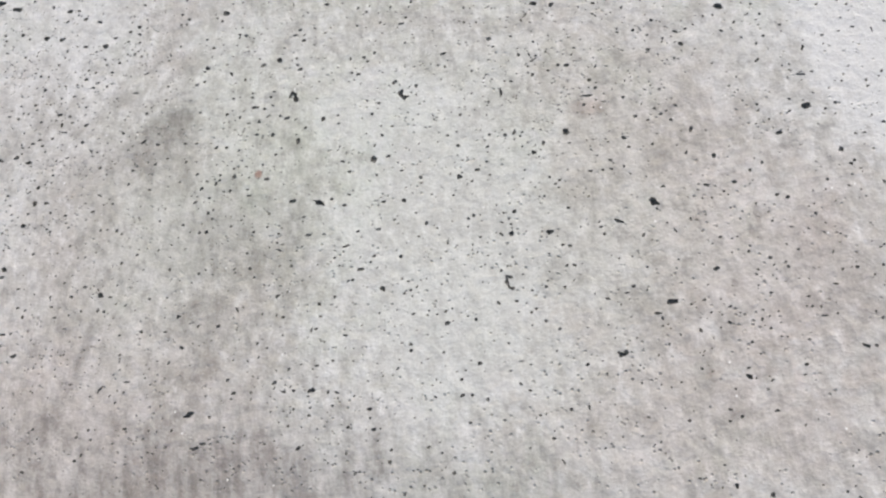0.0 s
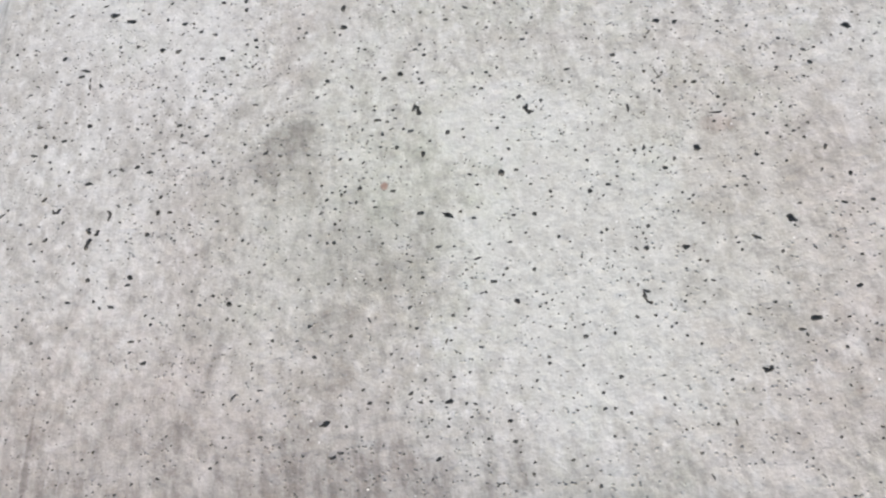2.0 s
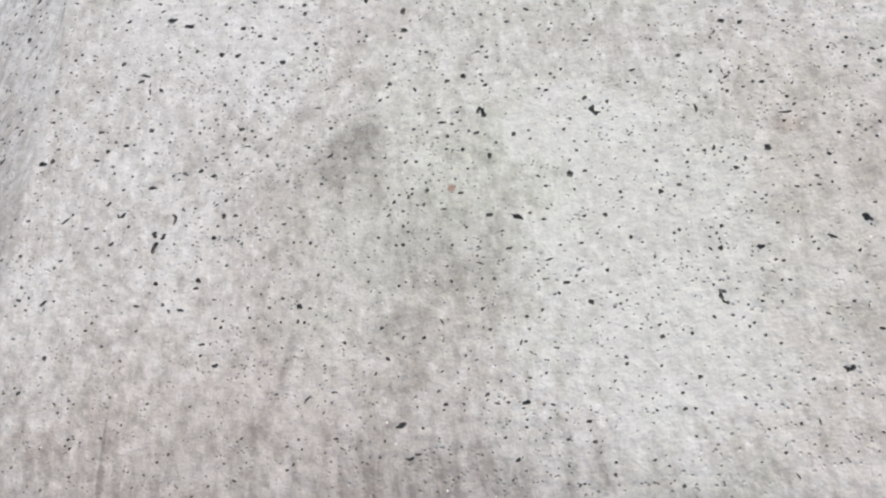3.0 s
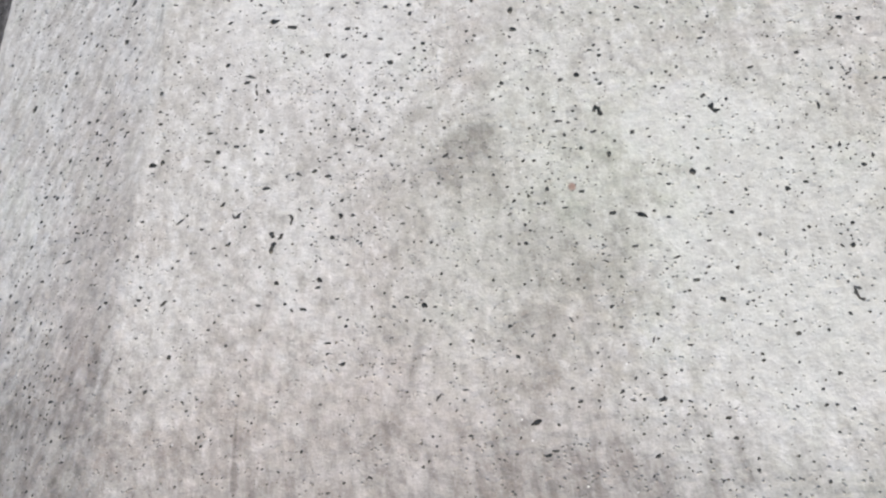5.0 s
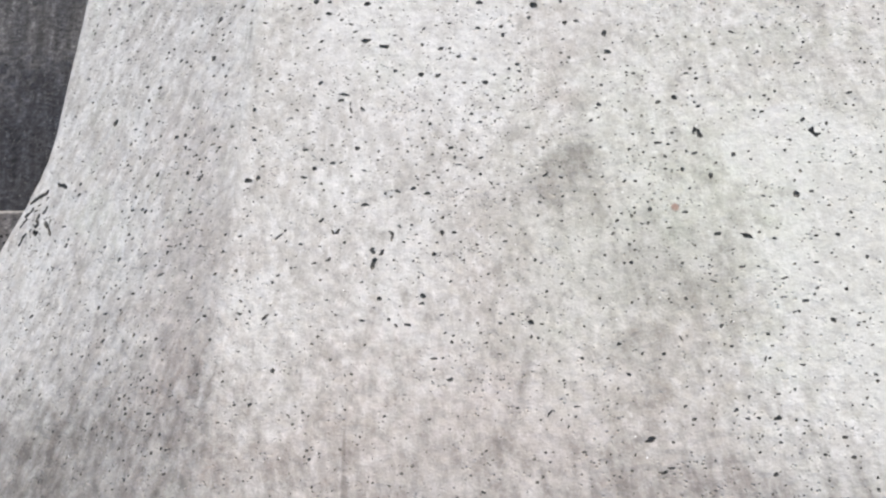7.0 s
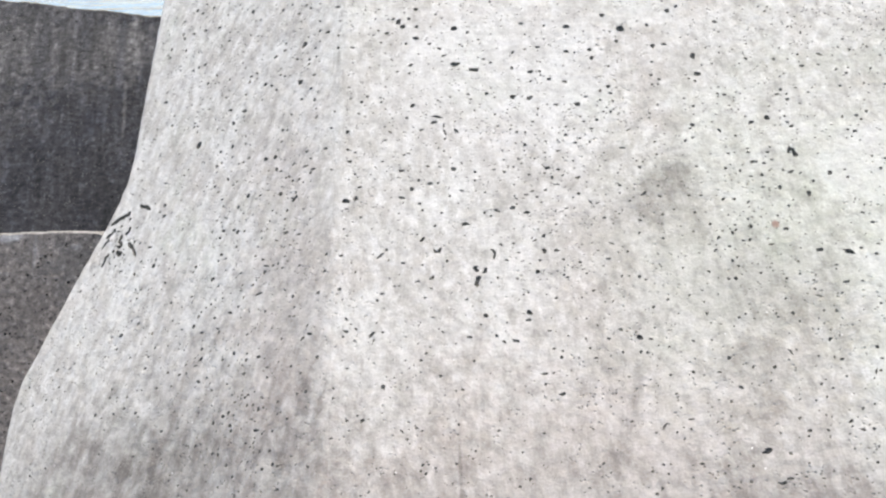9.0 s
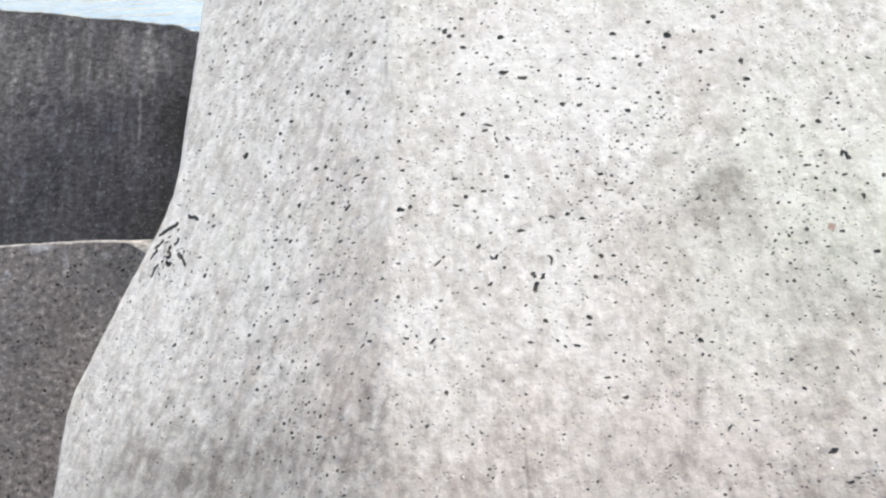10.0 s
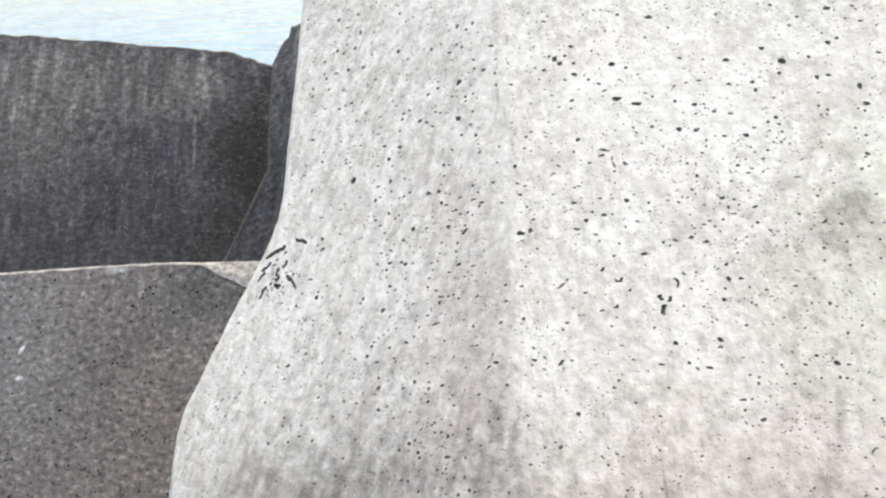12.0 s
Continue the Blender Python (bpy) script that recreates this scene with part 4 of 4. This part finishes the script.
void(1.037, 0.472, 0.0041, 0.0037, -13)
void(1.143, 0.167, 0.0046, 0.0033, 86)
void(1.395, -0.553, 0.0048, 0.0032, -4)
void(1.066, 0.111, 0.0041, 0.0037, 48)
void(1.067, -0.313, 0.0048, 0.0031, 15)
void(1.252, -0.089, 0.0055, 0.0027, 3)
void(1.287, -0.290, 0.0041, 0.0036, -37)
void(0.988, -0.351, 0.0050, 0.0030, -44)
void(1.406, -0.199, 0.0047, 0.0031, 15)
void(1.156, 0.199, 0.0047, 0.0031, -10)
void(0.811, -0.062, 0.0042, 0.0034, -90)
void(1.209, -0.309, 0.0047, 0.0030, -6)
void(1.185, 0.075, 0.0044, 0.0033, 86)
void(0.823, 0.565, 0.0039, 0.0036, -12)
void(1.341, 0.033, 0.0050, 0.0028, -20)
void(1.411, 0.142, 0.0038, 0.0037, -10)
void(1.429, 0.495, 0.0041, 0.0034, -12)
void(0.893, -0.306, 0.0045, 0.0031, -25)
void(1.104, 0.288, 0.0040, 0.0035, 80)
void(0.905, 0.267, 0.0043, 0.0032, -10)
void(1.096, 0.099, 0.0047, 0.0029, 42)
void(1.058, -0.500, 0.0040, 0.0034, 25)
void(0.997, 0.053, 0.0046, 0.0030, 25)
void(1.093, -0.429, 0.0046, 0.0029, 20)
void(1.030, -0.049, 0.0039, 0.0035, -8)
void(1.384, 0.441, 0.0055, 0.0025, 19)
void(1.225, -0.199, 0.0042, 0.0032, 4)
void(1.404, 0.425, 0.0041, 0.0033, -12)
void(0.928, 0.482, 0.0038, 0.0035, -11)
void(1.475, -0.394, 0.0037, 0.0035, -38)
void(1.437, 0.388, 0.0042, 0.0031, 37)
void(1.305, -0.473, 0.0040, 0.0033, 54)
void(1.283, -0.418, 0.0056, 0.0023, -5)
void(1.315, -0.411, 0.0045, 0.0028, 15)
void(0.893, 0.146, 0.0042, 0.0030, -9)
void(1.169, 0.229, 0.0040, 0.0032, 14)
void(0.835, 0.088, 0.0045, 0.0028, -29)
void(1.194, 0.174, 0.0038, 0.0033, 80)
void(0.962, 0.138, 0.0042, 0.0030, -9)
void(1.417, -0.012, 0.0040, 0.0031, 55)
void(1.363, 0.299, 0.0047, 0.0026, 84)
void(1.016, -0.190, 0.0038, 0.0033, -7)
void(0.991, 0.134, 0.0041, 0.0030, -9)
void(0.875, -0.508, 0.0054, 0.0023, 0)
void(1.001, 0.424, 0.0037, 0.0034, -11)
void(0.828, 0.052, 0.0040, 0.0031, 37)
void(1.117, 0.167, 0.0054, 0.0023, -4)
void(0.869, -0.411, 0.0068, 0.0018, -0)
void(1.223, -0.532, 0.0044, 0.0027, -4)
void(1.344, -0.544, 0.0038, 0.0032, -4)
void(0.812, -0.219, 0.0046, 0.0026, -6)
void(1.304, 0.505, 0.0035, 0.0034, 25)
void(1.255, 0.133, 0.0037, 0.0033, 81)
void(0.788, 0.459, 0.0046, 0.0026, -11)
void(0.883, 0.031, 0.0041, 0.0029, -8)
void(1.139, 0.134, 0.0053, 0.0023, 2)
void(1.480, -0.283, 0.0040, 0.0030, 15)
void(1.196, -0.120, 0.0043, 0.0027, 20)
void(1.054, 0.042, 0.0040, 0.0029, -8)
void(1.331, 0.152, 0.0039, 0.0030, -10)
void(1.053, 0.029, 0.0040, 0.0029, -8)
void(1.334, 0.131, 0.0038, 0.0029, -9)
void(1.155, 0.053, 0.0042, 0.0027, -40)
void(1.030, -0.011, 0.0040, 0.0028, -8)
void(1.065, -0.001, 0.0041, 0.0027, -29)
void(1.463, 0.428, 0.0033, 0.0033, -12)
void(1.380, 0.390, 0.0034, 0.0033, -11)
void(1.232, 0.325, 0.0034, 0.0032, -11)
void(1.398, -0.212, 0.0035, 0.0031, -7)
void(1.372, -0.139, 0.0042, 0.0026, 14)
void(1.040, -0.064, 0.0039, 0.0028, -8)
void(0.794, -0.503, 0.0037, 0.0029, -4)
void(1.499, 0.391, 0.0033, 0.0032, -12)
void(0.800, -0.251, 0.0033, 0.0032, -6)
void(1.483, -0.333, 0.0045, 0.0023, 10)
void(1.001, 0.301, 0.0042, 0.0025, 7)
void(1.276, 0.404, 0.0041, 0.0025, -11)
void(1.139, 0.342, 0.0042, 0.0024, -11)
void(1.201, 0.361, 0.0042, 0.0024, -11)
void(1.139, -0.109, 0.0038, 0.0027, -18)
void(0.793, 0.008, 0.0035, 0.0029, -8)
void(0.995, 0.217, 0.0042, 0.0023, -10)
void(1.193, -0.141, 0.0037, 0.0026, -7)
void(1.290, -0.316, 0.0040, 0.0024, -6)
void(1.022, 0.031, 0.0033, 0.0029, -8)
# holes in the far part of the front
void(2.188, 0.280, 0.0119, 0.0087, -30)
void(1.982, -0.157, 0.0096, 0.0077, -47)
void(1.796, 0.370, 0.0096, 0.0066, -35)
void(2.309, 0.010, 0.0084, 0.0072, -28)
void(1.983, -0.365, 0.0109, 0.0050, 2)
void(1.830, 0.028, 0.0074, 0.0071, 81)
void(1.908, -0.188, 0.0089, 0.0048, -35)
void(1.770, -0.193, 0.0073, 0.0055, 14)
void(1.876, -0.455, 0.0089, 0.0042, 20)
void(1.702, 0.149, 0.0116, 0.0031, 89)
void(1.835, 0.359, 0.0062, 0.0057, 78)
void(1.883, 0.108, 0.0118, 0.0028, -3)
void(1.758, -0.010, 0.0059, 0.0053, -9)
void(1.694, -0.186, 0.0066, 0.0048, 56)
void(2.314, 0.084, 0.0091, 0.0034, -10)
void(2.092, -0.519, 0.0058, 0.0051, -6)
void(1.597, -0.042, 0.0055, 0.0053, -9)
void(1.850, 0.192, 0.0079, 0.0036, -5)
void(2.349, -0.096, 0.0062, 0.0046, 76)
void(2.299, -0.484, 0.0075, 0.0037, -35)
void(1.582, 0.273, 0.0090, 0.0031, 7)
void(2.094, 0.202, 0.0067, 0.0041, -41)
void(1.636, -0.033, 0.0066, 0.0040, -9)
void(2.080, -0.007, 0.0078, 0.0033, 67)
void(1.551, -0.360, 0.0062, 0.0041, 9)
void(2.331, 0.146, 0.0076, 0.0033, 66)
void(2.073, -0.310, 0.0063, 0.0038, 14)
void(2.244, -0.042, 0.0065, 0.0037, 8)
void(1.515, 0.199, 0.0059, 0.0038, 73)
void(1.688, 0.294, 0.0057, 0.0039, 7)
void(1.779, 0.218, 0.0076, 0.0029, 31)
void(2.238, 0.133, 0.0073, 0.0029, 54)
void(1.722, 0.045, 0.0067, 0.0031, 71)
void(1.954, -0.385, 0.0062, 0.0033, -6)
void(2.230, -0.183, 0.0046, 0.0042, -8)
void(2.113, -0.073, 0.0044, 0.0043, 81)
void(1.608, -0.446, 0.0049, 0.0038, -6)
void(1.775, 0.180, 0.0043, 0.0043, 80)
void(1.749, 0.238, 0.0057, 0.0033, 67)
void(2.045, 0.273, 0.0047, 0.0039, -56)
void(1.945, -0.005, 0.0046, 0.0039, -26)
void(1.680, -0.296, 0.0064, 0.0028, -67)
void(1.620, -0.136, 0.0047, 0.0038, -8)
void(1.775, 0.343, 0.0063, 0.0028, 53)
void(1.705, -0.139, 0.0044, 0.0041, 82)
void(2.089, 0.234, 0.0060, 0.0028, -29)
void(1.513, -0.032, 0.0043, 0.0039, -42)
void(2.089, -0.721, 0.0041, 0.0041, 86)
void(2.087, -0.135, 0.0053, 0.0031, -20)
void(1.514, 0.433, 0.0042, 0.0038, 37)
void(1.673, -0.186, 0.0055, 0.0029, -49)
void(1.780, 0.009, 0.0054, 0.0030, 84)
void(2.440, -0.049, 0.0050, 0.0032, -10)
void(2.140, -0.136, 0.0043, 0.0036, -43)
void(1.676, -0.279, 0.0053, 0.0028, -57)
void(2.026, 0.200, 0.0041, 0.0036, -11)
void(1.868, -0.071, 0.0046, 0.0032, -9)
void(1.804, -0.548, 0.0072, 0.0020, 87)
void(1.875, 0.087, 0.0041, 0.0035, -10)
void(2.012, -0.222, 0.0063, 0.0022, -72)
void(1.618, -0.516, 0.0043, 0.0032, -5)
void(1.975, 0.042, 0.0040, 0.0034, -10)
void(1.960, -0.395, 0.0044, 0.0031, 81)
void(1.865, -0.346, 0.0048, 0.0028, -23)
void(1.727, -0.350, 0.0038, 0.0034, -7)
void(2.319, -0.337, 0.0039, 0.0034, 83)
void(1.811, -0.270, 0.0044, 0.0029, -29)
void(2.024, -0.425, 0.0041, 0.0031, -71)
void(1.911, -0.052, 0.0040, 0.0032, -9)
void(1.751, -0.308, 0.0044, 0.0029, -7)
void(2.300, 0.211, 0.0045, 0.0029, -11)
void(1.683, -0.493, 0.0048, 0.0027, -36)
void(1.917, -0.326, 0.0037, 0.0034, -7)
void(2.240, 0.250, 0.0061, 0.0020, 25)
void(1.571, -0.474, 0.0038, 0.0033, -6)
void(1.734, -0.598, 0.0041, 0.0030, -5)
void(1.911, 0.178, 0.0049, 0.0025, 65)
void(2.437, 0.178, 0.0043, 0.0028, -11)
void(1.902, -0.338, 0.0053, 0.0022, 9)
void(2.173, -0.301, 0.0035, 0.0034, -7)
void(1.877, -0.212, 0.0036, 0.0033, 82)
void(2.363, 0.008, 0.0037, 0.0032, -35)
void(1.746, -0.640, 0.0058, 0.0020, -66)
void(2.408, -0.174, 0.0044, 0.0027, -78)
void(1.910, -0.072, 0.0045, 0.0026, -3)
void(1.661, 0.019, 0.0042, 0.0028, 14)
void(1.928, 0.344, 0.0037, 0.0031, -12)
void(2.275, -0.365, 0.0052, 0.0022, -18)
void(2.059, 0.054, 0.0036, 0.0032, 25)
void(2.045, 0.021, 0.0034, 0.0033, -33)
void(1.673, 0.129, 0.0036, 0.0031, 80)
void(2.243, -0.422, 0.0053, 0.0021, -1)
void(2.471, 0.166, 0.0067, 0.0017, -89)
void(1.787, -0.313, 0.0041, 0.0027, 83)
void(2.004, -0.126, 0.0044, 0.0025, 9)
void(1.727, 0.172, 0.0039, 0.0028, -32)
void(1.609, 0.107, 0.0038, 0.0028, -10)
void(2.047, -0.574, 0.0043, 0.0025, -5)
void(1.689, -0.283, 0.0045, 0.0023, 35)
void(1.688, -0.450, 0.0048, 0.0022, 4)
void(2.225, -0.244, 0.0045, 0.0023, -8)
void(1.804, -0.081, 0.0041, 0.0026, 19)
void(1.952, -0.028, 0.0040, 0.0026, -9)
void(2.500, 0.181, 0.0039, 0.0026, -50)
void(2.126, -0.583, 0.0043, 0.0024, 5)
void(1.893, -0.072, 0.0040, 0.0026, -9)
void(1.975, -0.587, 0.0033, 0.0031, -26)
void(1.793, -0.224, 0.0033, 0.0030, -7)
void(1.957, 0.091, 0.0034, 0.0029, 80)
void(1.881, -0.443, 0.0032, 0.0031, 84)
void(1.813, -0.146, 0.0040, 0.0025, -8)
void(2.062, -0.057, 0.0044, 0.0023, 54)
void(2.076, 0.168, 0.0035, 0.0028, -11)
void(2.315, -0.485, 0.0032, 0.0031, -6)
void(2.199, -0.102, 0.0037, 0.0026, 78)
void(2.142, -0.330, 0.0035, 0.0028, -7)
void(1.583, 0.237, 0.0033, 0.0030, -10)
void(1.773, 0.234, 0.0052, 0.0019, -79)
void(1.737, 0.291, 0.0032, 0.0030, -11)
void(2.117, -0.153, 0.0032, 0.0031, -8)
void(2.219, 0.194, 0.0046, 0.0021, -24)
# broken patch: short curling cracks
crack(((-0.801, 0.511), (-0.830, 0.505), (-0.850, 0.489), (-0.880, 0.484), (-0.918, 0.478), (-0.937, 0.477)), 0.0071)
crack(((-0.825, 0.505), (-0.790, 0.506), (-0.761, 0.494), (-0.734, 0.474)), 0.0051)
crack(((-0.902, 0.453), (-0.919, 0.436), (-0.949, 0.429)), 0.0062)
crack(((-0.926, 0.420), (-0.944, 0.407), (-0.962, 0.390)), 0.0051)
crack(((-0.861, 0.419), (-0.873, 0.398), (-0.858, 0.376), (-0.885, 0.375), (-0.911, 0.396)), 0.0061)
crack(((-0.918, 0.385), (-0.894, 0.361), (-0.861, 0.343), (-0.848, 0.348)), 0.0071)
crack(((-0.911, 0.370), (-0.931, 0.351), (-0.938, 0.334), (-0.950, 0.320)), 0.0061)
crack(((-0.827, 0.378), (-0.804, 0.357), (-0.788, 0.337), (-0.779, 0.314)), 0.0060)
crack(((-0.826, 0.439), (-0.830, 0.418), (-0.848, 0.415)), 0.0050)

for s0, v0, wide, tries in ((-0.875, 0.455, 0.024, 20), (-0.885, 0.375, 0.026, 30), (-0.80, 0.38, 0.024, 10)):
    for _ in range(tries):
        void(front.dice.gauss(s0, wide), front.dice.gauss(v0, wide), front.dice.uniform(0.003, 0.009), front.dice.uniform(0.0025, 0.005), front.dice.gauss(45, 35), 11, 0.95)
front.scatter(8500, (-1.35, -0.95, -0.03, 1.95), 0.0024, 0.0056, 0.3)
front.scatter(21000, (0.05, -0.95, 2.9, 1.95), 0.0021, 0.0042, 0.25)
front.scatter(1500, (-1.35, 0.95, 2.9, 1.95), 0.003, 0.009, 0.1)
pale, _ = front.thing("concrete_block", (PALE, PALE_HOLE_SHADE, PALE), "")
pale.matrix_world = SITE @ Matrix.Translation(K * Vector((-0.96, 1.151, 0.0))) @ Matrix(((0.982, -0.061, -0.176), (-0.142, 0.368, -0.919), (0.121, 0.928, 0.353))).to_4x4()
tagged(pale, "pale grey cast concrete armour block with dark air holes and stains", "concrete block", "breakwater blocks")

# ---- the grey block beside it, lower ----
chip = [(0.0, 0.219), (0.032, 0.211), (0.084, 0.183), (0.121, 0.166), (0.158, 0.152), (0.21, 0.127), (0.30, 0.09), (0.45, 0.03)]
lower = Cast([(K * x, K * y) for x, y in [(-1.5, -1.4), (0.9, -1.4), (0.75, -0.1)] + chip[::-1] + [(-0.3, 0.216), (-0.9, 0.195), (-1.5, 0.17)]], 0.02, 2.2, step=0.04, wear=0.004, wear_top=0.006, seed=9)
lower.scatter(4000, (-1.9, -1.3, 0.9, 0.33), 0.003, 0.012, 0.1)
grey, _ = lower.thing("concrete_block", (BROWN, SLATE_HOLE_SHADE, BROWN_RIM), "pale chipped top edge")
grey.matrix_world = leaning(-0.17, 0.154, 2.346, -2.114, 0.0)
tagged(grey, "weathered brownish grey concrete block with a pale worn top edge", "concrete block", "breakwater blocks")


def broken_corner(line, top, back):
    """The raw break at a block's corner: it falls back from the line to the top edge."""
    bm = bmesh.new()
    rows = []
    fine = []
    for (x0, y0), (x1, y1) in zip(line, line[1:]):
        fine += [(x0 + (x1 - x0) * k / 4, y0 + (y1 - y0) * k / 4) for k in range(4)]
    for x, y in fine:
        row = []
        for k in range(6):
            f = k / 5
            p = Vector((K * x - 0.016 * (1 - f), K * (y + (max(top, y + 0.003) - y) * f) - 0.018 * (1 - f), 0.004 - 0.06 * f ** 1.5))
            row.append(bm.verts.new(p + Vector((0, 0, 0.012 * f * noise.noise(p * 30)))))
        row.append(bm.verts.new((K * x, K * max(top, y + 0.003), -back)))
        row.append(bm.verts.new((K * x, K * y, -back)))
        rows.append(row)
    for a, b in zip(rows, rows[1:]):
        for k in range(8):
            bm.faces.new((a[k], b[k], b[(k + 1) % 8], a[(k + 1) % 8]))
    for row in (rows[0][::-1], rows[-1]):
        bm.faces.new(row)
    bmesh.ops.recalc_face_normals(bm, faces=bm.faces)
    return bm


part("broken_corner", broken_corner(chip, 0.222, 0.3), BREAK, grey, "rough pale broken corner")

# ---- the dark block further out ----
upper = Cast([(K * x, K * y) for x, y in ((-2.4, -0.7), (1.4, -0.7), (1.3, 1.72), (0.95, 1.905), (0.62, 2.03), (0.26, 2.09), (-0.1, 2.135), (-0.56, 2.2), (-1.22, 2.29), (-1.7, 2.31), (-2.4, 2.33))], 0.035, 2.4, step=0.05, wear=0.006, wear_top=0.03, seed=12)

upper.scatter(500, (-2.6, 0.2, 2.0, 3.6), 0.006, 0.02, 0.2)
dark, _ = upper.thing("concrete_block", (SLATE, SLATE_HOLE_SHADE, SLATE_RIM), "chipped grey top edge")
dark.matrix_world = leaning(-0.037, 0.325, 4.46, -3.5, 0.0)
tagged(dark, "dark concrete block with vertical streaks and a chipped top edge", "concrete block", "breakwater blocks")

# ---- the dark block behind the pale one ----
third = Cast([(K * x, K * y) for x, y in ((-0.75, -0.9), (1.2, -0.9), (1.2, 1.6), (0.2, 1.81), (-0.147, 1.885), (-0.233, 1.879), (-0.232, 1.80), (-0.277, 1.765), (-0.327, 1.613), (-0.275, 1.40), (-0.249, 1.262), (-0.14, 0.873), (-0.223, 0.64), (-0.327, 0.344))], 0.05, 1.2, step=0.05, wear=0.006, wear_top=0.012, seed=15)
third.scatter(300, (-0.6, 0.2, 0.6, 2.8), 0.005, 0.015, 0.2)
# rim lighter than the face: light on the chamfer, put into the colour
far, _ = third.thing("concrete_block", (SLATE, SLATE_HOLE_SHADE, SLATE_RIM), "lighter grey edge")
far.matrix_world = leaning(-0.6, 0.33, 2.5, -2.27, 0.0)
tagged(far, "dark flared concrete block with a lighter edge, behind the pale block", "concrete block", "breakwater blocks")
